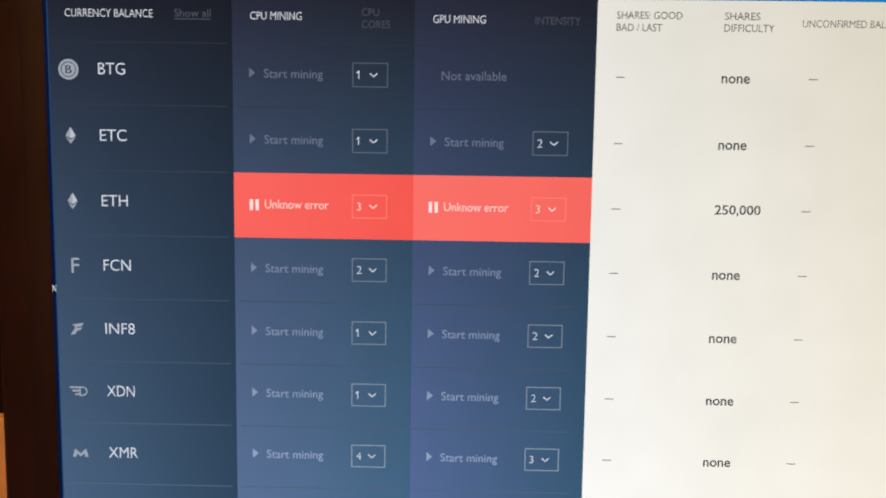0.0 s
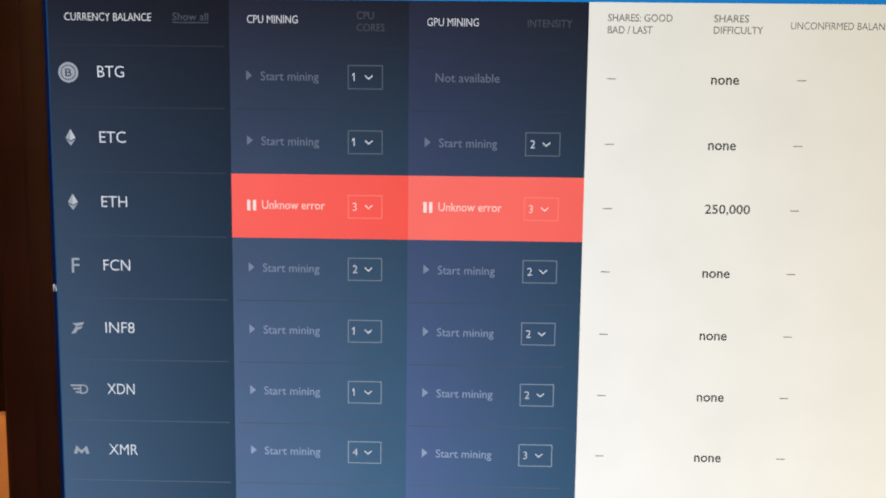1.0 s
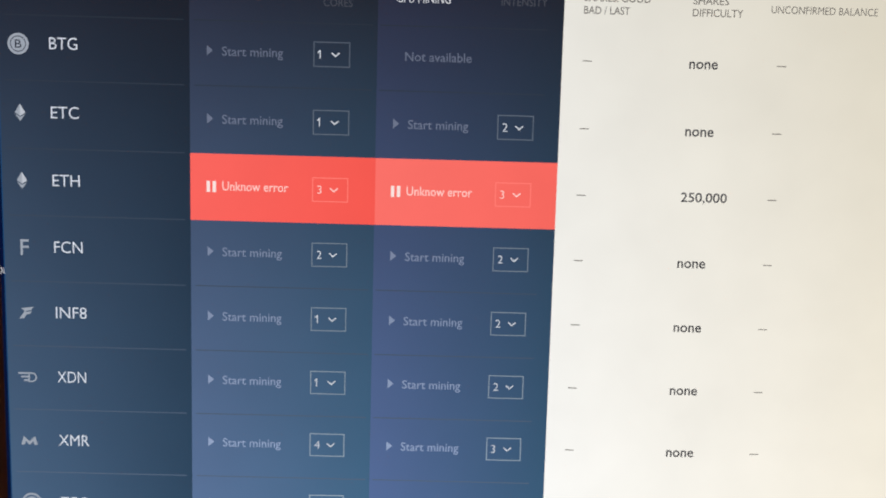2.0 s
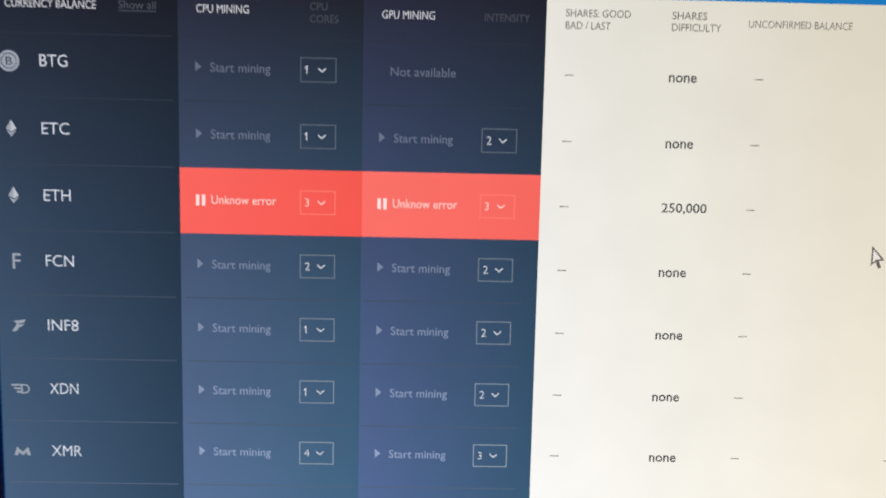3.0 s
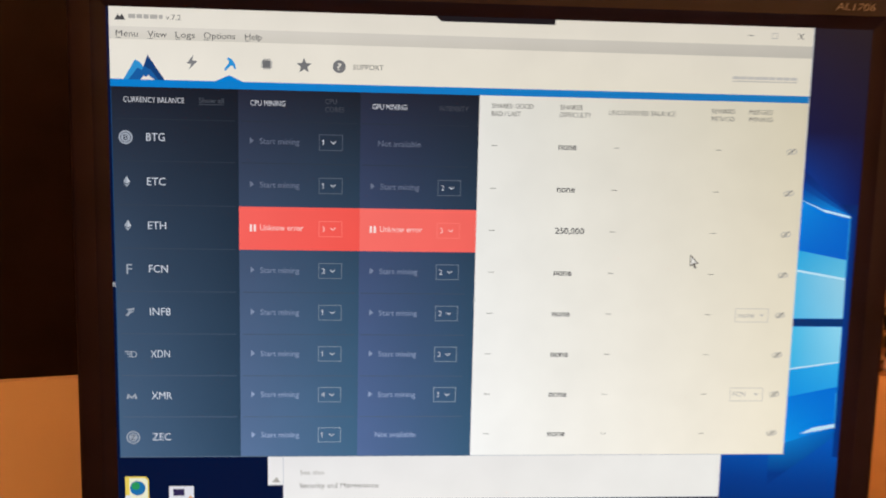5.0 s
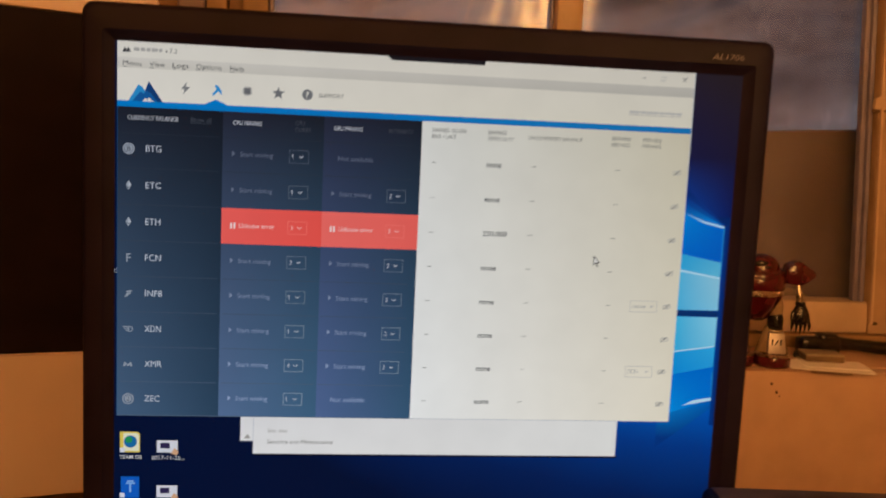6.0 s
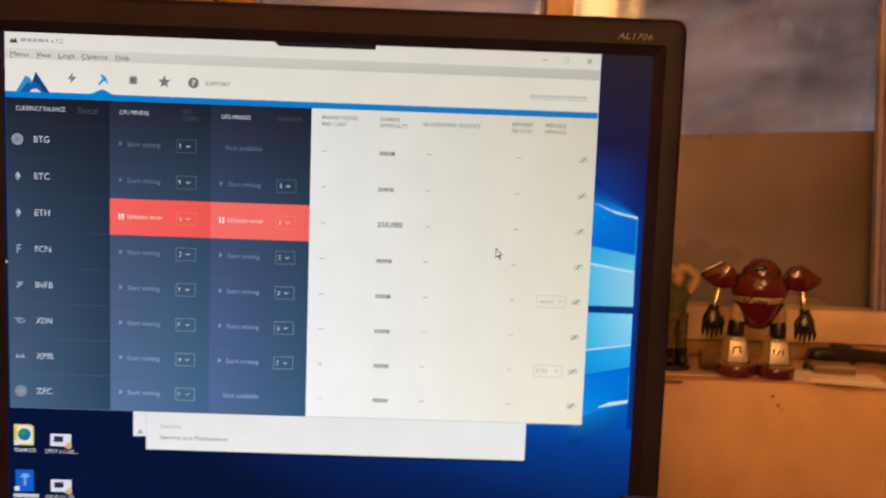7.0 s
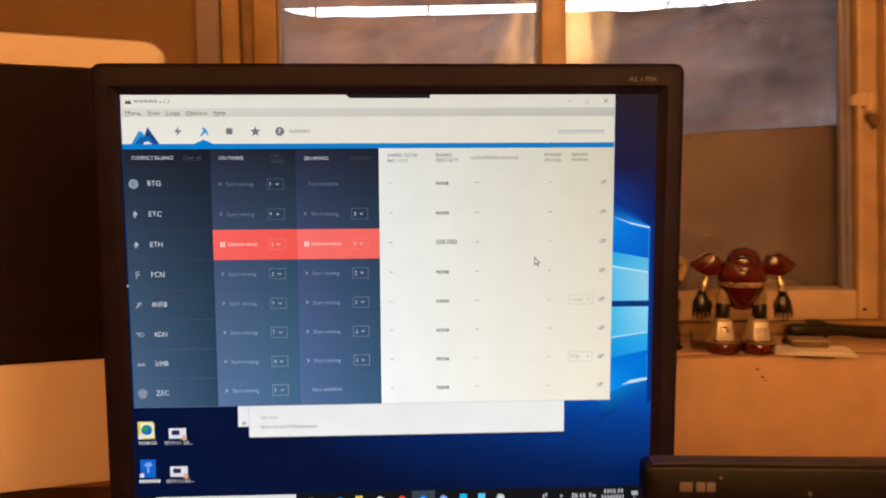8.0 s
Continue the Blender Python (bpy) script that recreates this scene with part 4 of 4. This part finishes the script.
    for x in (629, 838, 1016.5):
        area("dash_mark", x, yc - 1.2, x + 10, yc - 0.1, mid_grey, L + 2)
    bm = bmesh.new()
    ring = [[bm.verts.new(at(1151.5 + rx * math.cos(a), yc - 0.5 + ry * math.sin(a), L + 2)) for a in (2 * math.pi * k / 14 for k in range(14))] for rx, ry in ((9.5, 4.8), (7.8, 3.3))]
    for k in range(14):
        bm.faces.new((ring[0][k], ring[0][(k + 1) % 14], ring[1][(k + 1) % 14], ring[1][k]))
    link("eye_icon", bm, soft_grey, display)
    disc("eye_pupil", 1151.5, yc - 0.5, 2.6, soft_grey, L + 2, seg=10)
    ui("eye_stroke", ((1144, yc + 4.4), (1157, yc - 6.4), (1158.4, yc - 5.4), (1145.4, yc + 5.4)), mid_grey, L + 3)
    if coin in ("INF8", "XMR"):
        outline("dropdown", 1070, yc - 12.5, 1130.4, yc + 12.5, 1.2, lit("box_pale", (200, 194, 184)), L + 2)
        write("none" if coin == "INF8" else "FCN", 1076, 1104 if coin == "INF8" else 1098, yc - 0.5, 9, soft_grey, L + 2)
        ui("dropdown_arrow", ((1114, yc - 2), (1122, yc - 2), (1118, yc + 2.6)), lit("arrow_pale", (196, 190, 182)), L + 2)

# pointer
ui("mouse_pointer", ((983, 390), (983, 413), (988.2, 408.4), (991.6, 416), (995, 414.6), (991.8, 407.2), (998.4, 406.6)), lit("pointer_edge", (104, 98, 92)), L + 5)
ui("mouse_pointer", ((984.8, 394.4), (984.8, 409), (988.6, 405.8), (994.4, 405.2)), lit("pointer_white", (232, 228, 220)), L + 6)

write("AL1706", W(3.44, 0, 0).x, W(3.745, 0, 0).x, 0, 0.0030, grey_print, 0, monitor, lambda x, y: (x - 0.22 * y, -0.00412, BZ1 - 0.0098 - y), weight=-0.004).name = "model_lettering"

# ---- second monitor in front ----
side = thing("side_monitor", Vector((0, 0, 0)), "black flat monitor standing low beside the main monitor", "monitor")
side.matrix_basis = Matrix.Translation((W(3.54, 0, 0).x, W(0, 3.6, 0).y, 0.70)) @ pose(0, 0, 0, 0, 0, -5.0)
top = W(0, 0, -1.09).z - 0.70
SW = 0.376
part("bezel", bezel((0, SW, top - 0.316, top), (0.0175, SW - 0.0175, top - 0.316 + 0.024, top - 0.034), 0.005, 0, 0.017, 0.005), side_plastic, side)
# strip whose pale colour stands for window light on the bezel's top
part("top_edge", box((0.005, 0.0012, top + 0.0001), (SW - 0.005, 0.0165, top + 0.0009), 0.0003), lit_edge_plastic, side, "top edge coloured paler for the window light on it")
part("screen", box((0.0172, 0.0052, top - 0.2925), (SW - 0.0172, 0.008, top - 0.0338)), screen_off, side, "dark switched-off screen", smooth=False)
part("back_shell", loops(bmesh.new(), [[(x, y, z) for x, z in rounded(0.001 + i * 1.4, SW - 0.001 - i, top - 0.315 + i, top - 0.001 - i * 0.8, 0.005 + i * 0.3)]
     for i, y in ((0.0, 0.0172), (0.004, 0.0185), (0.05, 0.020), (0.075, 0.045))], True, True), dark_plastic, side)
part("neck", box((SW / 2 - 0.03, 0.02, 0.01), (SW / 2 + 0.03, 0.04, top - 0.15), 0.005), dark_plastic, side)
part("foot", lathe(bmesh.new(), [(0.11, 0), (0.114, 0.004), (0.11, 0.01), (0.05, 0.016)], (SW / 2, 0.03, 0), 36, 0.8), black_plastic, side)
bm = bmesh.new()
for x0, x1 in ((0.0222, 0.0300), (0.0324, 0.0378), (0.0390, 0.0442)):
    rbox(bm, (x0, -0.0003, top - 0.0168), (x1, 0.0002, top - 0.0108), 0.0001)
part("maker_badge", bm, pale_print, side, "small grey printed badge")
part("scuff", box((0.1015, -0.0002, top - 0.0190), (0.1035, 0.0002, top - 0.0160), 0.0001), grey_print, side)
part("scuff", box((0.0465, -0.0002, top - 0.0085), (0.0485, 0.0002, top - 0.0068), 0.0001), grey_print, side)

# ---- white all-in-one computer ----
aio = thing("all_in_one_computer", Matrix.Translation((-0.1826, 0.1362, RISER)) @ pose(0, 0, 0, 0.2, 1.6, 20.0),
            "white all-in-one computer with a dark switched-off screen", "computer")
CB, AT = W(0, 0, -2.20).z - RISER, W(0, 0, 3.63).z - RISER
AW = 0.426
ring = lambda i, y, r: [(x, y, z) for x, z in rounded(-AW + i, -i, CB + i, AT - i, r)]
S0, S1 = W(0, 0, -0.535).z - RISER, W(0, 0, 3.24).z - RISER
inner = [(x, 0.0, z) for x, z in rounded(-AW + 0.029, -0.029, S0, S1, 0.001)]
inset = [(x, 0.004, z) for x, z in rounded(-AW + 0.030, -0.030, S0 + 0.001, S1 - 0.001, 0.001)]
part("body", loops(bmesh.new(), [ring(0.012, 0.05, 0.010), ring(0.001, 0.042, 0.016), ring(0, 0.035, 0.017), ring(0, 0.006, 0.017), ring(0.0015, 0.0015, 0.017), ring(0.005, 0, 0.015), inner, inset], True), white_plastic, aio)
part("screen", box((-AW + 0.0295, 0.0035, S0 + 0.0005), (-0.0295, 0.006, S1 - 0.0005)), screen_off, aio, "dark switched-off screen", smooth=False)
part("stand", rbox(box((-AW / 2 - 0.085, 0.0, 0.0), (-AW / 2 + 0.085, 0.17, 0.006), 0.002), (-AW / 2 - 0.085, 0.06, 0.0), (-AW / 2 + 0.085, 0.066, CB + 0.12), 0.002), aluminium, aio)

# ---- benches ----
bench = thing("desk_riser", Vector((-0.33, 0.10, 0.70)), "dark wooden riser bench under the monitors", "riser")
part("top_board", box((-0.40, -0.17, RISER - 0.02 - 0.70), (0.46, 0.20, RISER - 0.70), 0.002), desk_wood, bench)
for x in (-0.39, 0.43):
    part("side_board", box((x, -0.165, 0), (x + 0.02, 0.195, RISER - 0.0205 - 0.70), 0.002), desk_wood, bench)
desk = thing("desk", Vector((0, -0.05, 0)), "dark brown wooden desk under the riser", "desk")
part("desktop", box((-1.1, -0.42, 0.67), (1.1, 0.40, 0.70), 0.003), desk_wood, desk)
for x in (-1.05, 0.99):
    for y in (-0.38, 0.33):
        part("leg", box((x, y, 0), (x + 0.06, y + 0.05, 0.6695), 0.003), desk_wood, desk)

# ---- ledge under the window ----
LY = W(0, 10.42, 0).y
ledge = tagged(new("window_ledge"), "cream painted boxed-in ledge below the window", "ledge", kind="structure")
ledge.location = (0.5, LY, 0)
part("front_panel", box((-2.19, 0.0, 0), (1.19, 0.02, LEDGE - 0.0012), 0.0012), cream_paint, ledge)
part("edge_chip", box((-0.2150, -0.0006, LEDGE - 0.0050), (-0.1985, 0.0004, LEDGE - 0.0016), 0.0006), chip_dark, ledge, "dark chipped edge")
part("top_board", box((-2.19, 0.0205, LEDGE - 0.012), (1.19, WALL_Y - LY - 0.0005, LEDGE), 0.002), cream_paint, ledge)
for x, z, r in ((7.52, -1.84, 0.0022), (7.62, -1.99, 0.0022), (7.68, -2.06, 0.0012)):
    q = W(x, 0, z)
    part("paint_chip", lathe(bmesh.new(), [(r, 0), (r * 0.8, 0.0004)], (0, 0, 0), 9, 0.7), chip_dark, ledge).matrix_basis = Matrix.Translation((q.x - 0.5, 0.0002, q.z)) @ pose(0, 0, 0, 90, 30 * x, 0)


# ---- toy robot (millimetres in, metres out) ----
def mm(*v):
    return tuple(q * 0.001 for q in v)


def toy_robot():
    base = W(7.35, 10.88, 0)
    r = thing("toy_robot", Matrix.Translation((base.x, base.y, LEDGE)) @ pose(0, 0, 0, 0, 0, -7), "dark red toy robot with gold trim and black claws", "toy")
    prof = [(24.5, 77), (26.6, 80), (27.2, 86), (26.6, 92.5), (24.4, 97.2), (20.5, 100.6), (15, 102.5)]
    part("torso", lathe(bmesh.new(), [mm(a, b) for a, b in prof], (0, 0, 0), 28, 0.74), red_plastic, r)
    head = part("head", lathe(bmesh.new(), [mm(a, b) for a, b in ((18.4, 97), (18.8, 100), (17.4, 106), (13.6, 111.5), (7, 114.8), (2, 115.6))], (0, -0.002, 0), 24, 0.82), red_plastic, r)
    part("visor", ball(ball(bmesh.new(), mm(-3.4, -13.9, 106.4), mm(7.6, 3.0, 3.6), 14), mm(1.5, -14.2, 103.4), mm(6.0, 3.0, 2.0), 12), rubber_black, head)
    part("chest_ridge", tube(bmesh.new(), [mm(-20, -13.5, 98), mm(-10, -18.2, 94), mm(0, -20.2, 91), mm(10, -18.2, 94.5), mm(20, -13.5, 99)], mm(0.8, 1.5, 1.7, 1.5, 0.8), 10), red_plastic, r)
    part("belt", lathe(bmesh.new(), [mm(a, b) for a, b in ((24, 73), (25.6, 74), (25.6, 80.5), (24, 81))], (0, 0, 0), 28, 0.75), gold_chrome, r, "gold belt band")
    for x in (-15, -5, 5, 15):
        part("belt_stud", ball(bmesh.new(), mm(x, -19.4 + abs(x) * 0.2, 77.3), mm(1.8, 1.2, 1.8), 10), gold_chrome, r)
    part("pelvis", lathe(bmesh.new(), [mm(a, b) for a, b in ((4, 46), (8, 46.6), (12.5, 50.5), (20, 62), (25.6, 74))], (0, 0, 0), 24, 0.72), red_plastic, r)
    for s in (-1, 1):
        bm = bmesh.new()
        for x, z, d in ((59, 97, 3), (37, 110.5, 9), (25, 104, 10), (24, 87, 9), (40, 84, 8), (52, 91, 8), (38, 99.5, 14)):
            for y in (-d, d):
                bm.verts.new(mm(s * x, y, z))
        bmesh.ops.convex_hull(bm, input=bm.verts)
        bmesh.ops.bevel(bm, geom=bm.edges[:], offset=0.0014, segments=2, affect="EDGES")
        part("shoulder", bm, red_plastic, r)
        for z, x in ((86.5, 38.2), (82.5, 39.3), (75.5, 41.2), (71.5, 41.9)):
            part("arm_ring", lathe(bmesh.new(), [mm(3.1, z - 0.6), mm(4.0, z), mm(3.1, z + 0.6)], mm(s * x, -2.4, 0), 14), drink_brown, r)
        part("foot_band", lathe(bmesh.new(), [mm(18.4, 11), mm(18.6, 12.4), mm(17.6, 13.4)], mm(s * 19, -3, 0), 24, 0.95), gold_chrome, r)
        part("upper_arm", tube(bmesh.new(), [mm(s * 22, 0, 95), mm(s * 33, 0, 96)], mm(5, 5), 12), rubber_black, r)
        arm = part("forearm", tube(bmesh.new(), [mm(s * 37, -2, 90), mm(s * 38.4, -2, 86), mm(s * 38.8, -2, 85), mm(s * 40.4, -3, 78), mm(s * 40.8, -3, 77), mm(s * 43, -3, 66)], mm(3.0, 3.1, 3.6, 3.0, 3.6, 3.1), 14), gold_chrome, r, "gold jointed forearm")
        part("cuff", lathe(bmesh.new(), [mm(a, b) for a, b in ((4.2, 63), (5.2, 65), (4.6, 68))], mm(s * 43, -3, 0), 14), rubber_black, arm)
        hand = part("claw", lathe(bmesh.new(), [mm(a, b) for a, b in ((5.5, 44), (8.8, 46), (9.8, 50.5), (9.0, 56), (6.2, 61.5), (4.2, 65))], mm(s * 43.8, -3.5, 0), 18, 0.72), rubber_black, r, "black claw")
        for k in range(5):
            x = s * 43.8 + (k - 2) * 3.9
            part("finger", tube(bmesh.new(), [mm(x, -5, 50), mm(x + (k - 2) * 0.5, -7.5, 43.5), mm(x + (k - 2) * 0.5, -6.5, 35 + abs(k - 2) * 1.6)], mm(2.0, 1.7, 0.5), 8), rubber_black, hand)
        part("thumb", tube(bmesh.new(), [mm(s * 36, -5, 57), mm(s * 34, -8, 51), mm(s * 35, -8, 46)], mm(2.4, 2.0, 1.0), 8), rubber_black, hand)
        part("thigh", tube(bmesh.new(), [mm(s * 16, 0, 71), mm(s * 19, 0, 60), mm(s * 19.6, 0, 50)], mm(8.5, 8.0, 7.2), 16), smoke_plastic, r)
        part("knee", tube(bmesh.new(), [mm(s * 19.5, -0.5, 55), mm(s * 19.8, -0.5, 48), mm(s * 20, -0.5, 38)], mm(6.8, 8.2, 7.8), 16), rubber_black, r)
        part("shin", lathe(bmesh.new(), [mm(a, b) for a, b in ((17.5, 11), (16, 17), (12.5, 28), (9.5, 38), (8.5, 40))], mm(s * 19.6, 1.5, 0), 20, 0.8), smoke_plastic, r, "smoky plastic shin")
        bm = bmesh.new()
        x0 = s * 19.4
        rbox(bm, mm(x0 - 9, -15.5, 14), mm(x0 + 9, -9.5, 36), 0.0015)
        for v in bm.verts:
            v.co.y += (v.co.z - 0.014) * 0.22
            v.co.x = x0 * 0.001 + (v.co.x - x0 * 0.001) * (1.08 - (v.co.z - 0.014) * 9)
        plate = part("shin_plate", bm, gold_foil, r, "gold plate with dark printed strokes")
        bars = ((-5, 25, 1.2, 8, 0), (-1, 25, 1.2, 8, 30), (3.5, 25, 1.2, 8, 0)) if s > 0 else ((-4, 25, 1.2, 8, 0), (0, 29, 5, 1.2, 0), (3, 24, 1.2, 7, -25))
        for bx, bz, w, h, a in bars:
            part("printed_bar", rbox(bmesh.new(), mm(x0 + bx - w / 2, -13.5, bz - h / 2), mm(x0 + bx + w / 2, -12.8, bz + h / 2), 0, 2, pose(0, 0, 0, 0, a, 0)), rubber_black, plate)
        bm = lathe(bmesh.new(), [mm(a, b) for a, b in ((17.6, 0), (18.7, 1.5), (18.5, 8), (17.4, 12), (13, 14.5))], mm(s * 19, -3, 0), 24, 0.95)
        part("foot", bm, red_plastic, r)
    return r


toy_robot()


def figurine():
    b = W(6.07, 11.17, 0)
    bm = bmesh.new()

    def add(index, made):
        for f in bm.faces:
            if not f.tag:
                f.material_index, f.tag = index, True
        return made

    add(3, lathe(bm, [mm(a, z) for a, z in ((17, 0), (18, 1.5), (16, 4), (12, 5))], (0, 0, 0), 20, 0.75))
    for s in (-1, 1):
        add(3, ball(bm, mm(s * 7, -3, 9), mm(6, 9, 6.5), 12))
        add(3, tube(bm, [mm(s * 7.5, 0, 5), mm(s * 7.4, 0, 14), mm(s * 7.2, 0.3, 21)], mm(5.6, 6.2, 6.6), 12))
        add(2, tube(bm, [mm(s * 7.5, 0, 10), mm(s * 7, 0.5, 26), mm(s * 6.5, -0.5, 32), mm(s * 5.2, 0, 55)], mm(5.4, 6.2, 5.6, 7.4), 12))
    add(2, lathe(bm, [mm(a, z) for a, z in ((9, 50), (11, 54), (10, 59))], (0, 0, 0), 16, 0.7))
    add(1, lathe(bm, [mm(a, z) for a, z in ((9.6, 58), (10.5, 66), (12.5, 74), (11, 80), (5, 83))], (0, 0, 0), 18, 0.65))
    add(0, tube(bm, [mm(0, 0, 81), mm(0, 0, 86)], mm(4, 4), 10))
    add(0, ball(bm, mm(-1, -1, 91), mm(6.4, 6.8, 8), 14))
    add(0, ball(bm, mm(-1, 1.5, 96.5), mm(7.4, 7, 5.5), 14))
    add(0, tube(bm, [mm(-11, 0, 77), mm(-17, 0, 82), mm(-19.5, 0, 88), mm(-12, 1, 96), mm(-5, 2, 101)], mm(5.4, 5.8, 4.8, 4.8, 3.8), 10))
    add(0, tube(bm, [mm(11, 0, 77), mm(17, 0, 86), mm(18.5, 0, 94), mm(10, 1, 100.5), mm(0, 2, 103)], mm(5.4, 6.0, 5.4, 5.0, 3.8), 10))
    ob = link("figurine", bm, (skin, green_cloth, camo, rubber_black), smooth=True)
    ob.matrix_basis = Matrix.Translation((b.x, b.y, LEDGE)) @ pose(0, 0, 0, 0, 0, 8)
    return tagged(ob, "small posed vinyl figurine on a dark base", "figurine")


figurine()

q = W(6.70, 11.05, 0)
tumbler = thing("glass_tumbler", Vector((q.x, q.y, LEDGE)), "small clear glass tumbler on the ledge", "glass")
part("cup", loops(bmesh.new(), [[(r * math.cos(a), r * math.sin(a), z) for a in (2 * math.pi * k / 24 for k in range(24))]
     for r, z in ((0.0105, 0.0), (0.0125, 0.001), (0.0138, 0.020), (0.0126, 0.0202), (0.0112, 0.004), (0.001, 0.0038))], True, True), tumbler_glass, tumbler)
part("drink", lathe(bmesh.new(), [(0.0108, 0.0042), (0.0115, 0.007)], seg=24), drink_brown, tumbler, "dark brown drink")
q = W(5.62, 11.55, 0)
carton = thing("cardboard_box", Vector((q.x, q.y, LEDGE)), "pale cardboard box standing on the ledge", "box")
part("carton", box((-0.035, -0.018, 0), (0.0195, 0.018, 0.054), 0.0008), cream_paint, carton)
part("flap", box((-0.035, -0.0182, 0.0542), (0.0195, 0.0, 0.055), 0.0002), cream_paint, carton)

q = W(8.82, 10.95, 0)
note = thing("paper_sheet", Matrix.Translation((q.x, q.y, LEDGE)) @ pose(0, 0, 0, 0, 0, -14), "white paper sheet lying over the ledge's edge", "paper")
bm = rbox(box((-0.046, -0.036, 0.0), (0.038, 0.008, 0.0007)), (-0.03, -0.024, 0.0008), (0.036, 0.010, 0.0014), 0, 2, pose(0, 0, 0, 0, 0, 5))
part("sheet", bm, paper_white, note)
# thin dark strip added as the shadow below the overhanging paper
part("note_shadow", box((-0.028, -0.0455, -0.0004), (0.012, -0.0250, -0.00002), 0.0001), shade_brown, note, "dark strip standing in for the shadow under the paper")
q = W(8.78, 11.15, 0)
pack = thing("card_pack", Matrix.Translation((q.x, q.y, LEDGE + 0.0015)) @ pose(0, 0, 0, 0, 0, -8), "flat grey card pack lying on the paper", "box")
part("pack_body", box((-0.020, -0.012, 0.0), (0.020, 0.014, 0.0060), 0.0008), card_brown, pack)
part("pack_lid", box((-0.0203, -0.0123, 0.0061), (0.0203, 0.0143, 0.0080), 0.0006), card_grey, pack)
for k, (dx, a) in enumerate(((0.002, 5), (-0.003, -6))):
    part("card", box((-0.0198 + dx, -0.0118, -0.0013 + 0.0006 * k), (0.0185 + dx, 0.0135, -0.0008 + 0.0006 * k)), card_grey if k else paper_white, pack)
q = W(9.0, 11.75, 0)
handset = thing("black_handset", Vector((q.x, q.y, LEDGE)), "black handset with a thick cable lying on the ledge", "handset")
part("grip", rbox(box((-0.022, -0.010, 0.0), (0.026, 0.010, 0.020), 0.006, 3), (0.0, -0.0085, 0.014), (0.022, 0.0085, 0.0235), 0.004, 3), rubber_black, handset)
part("cable", tube(bmesh.new(), [(0.024, 0, 0.012), (0.045, -0.002, 0.011), (0.075, -0.004, 0.0085), (0.12, -0.006, 0.008), (0.17, -0.008, 0.008)], (0.008, 0.0065, 0.0075, 0.0078, 0.0078), 12), rubber_black, handset)
part("loop", tube(bmesh.new(), [(-0.02, -0.008, 0.004), (-0.03, -0.014, 0.003), (-0.034, -0.022, 0.003)], (0.003, 0.003, 0.003), 8), rubber_black, handset)

# ---- bare twigs against the sky ----
random.seed(5)
bush = thing("bare_bush", Vector((0.75, 2.4, -0.2)), "bare leafless bush outside the window", "bush")
bm = bmesh.new()
for k in range(34):
    x = random.uniform(-0.35, 0.40) if k < 18 else random.uniform(0.12, 0.36)
    thick = random.uniform(0.0022, 0.0072)
    pts = [Vector((x * 0.2, 0, 0))]
    for j in range(1, 9):
        pts.append(Vector((x * j / 6 + 0.07 * random.uniform(-1, 1), 0.1 * random.uniform(-1, 1), 0.30 * j)))
    tube(bm, pts, [thick * (1 - 0.08 * j) for j in range(9)], 5)
for k in range(26):
    x, z = random.uniform(0.02, 0.34), random.uniform(1.74, 2.04)
    tube(bm, [(x, 0, z), (x + random.uniform(-0.09, 0.09), 0.02, z + random.uniform(0.03, 0.10))], [0.003, 0.001], 5)
part("branches", bm, twig_bark, bush)

# ---- unseen lamps behind the camera ----
# added as the source of the warm glow mirrored beside the mullion
lamp = thing("added_lamp", Vector((LAMP.x, LAMP.y, 0)), "unseen lamp added for the warm glow mirrored in the panes", "lamp")
part("base", lathe(bmesh.new(), [(0.13, 0), (0.135, 0.01), (0.13, 0.02), (0.02, 0.03)], seg=32), dark_plastic, lamp)
part("pole", tube(bmesh.new(), [(0, 0, 0.03), (0, 0, LAMP.z - 0.26)], [0.01, 0.01], 12), dark_plastic, lamp)
bm = lathe(bmesh.new(), [(0.02, LAMP.z - 0.305), (0.195, LAMP.z - 0.30), (0.17, LAMP.z), (0.14, LAMP.z + 0.25), (0.02, LAMP.z + 0.255)], seg=24)
for v in bm.verts:
    v.co.x += LAMP_LEAN * (v.co.z - LAMP.z)
part("shade", bm, lantern_glow, lamp, "glowing shade with the mirrored streaks and halo in its colour")
pendant = thing("ceiling_lamp", Vector((PENDANT.x, PENDANT.y, RZ1)), "bare warm bulb hanging from the ceiling", "lamp")
part("rose", lathe(bmesh.new(), [(0.02, -0.03), (0.05, -0.02), (0.05, 0.0)], seg=24), white_plastic, pendant)
part("flex", tube(bmesh.new(), [(0, 0, -0.03), (0, 0, PENDANT.z - RZ1 + 0.12)], [0.004, 0.004], 8), dark_plastic, pendant)
part("socket", lathe(bmesh.new(), [(0.012, PENDANT.z - RZ1 + 0.08), (0.018, PENDANT.z - RZ1 + 0.09), (0.016, PENDANT.z - RZ1 + 0.12)], seg=16), white_plastic, pendant)
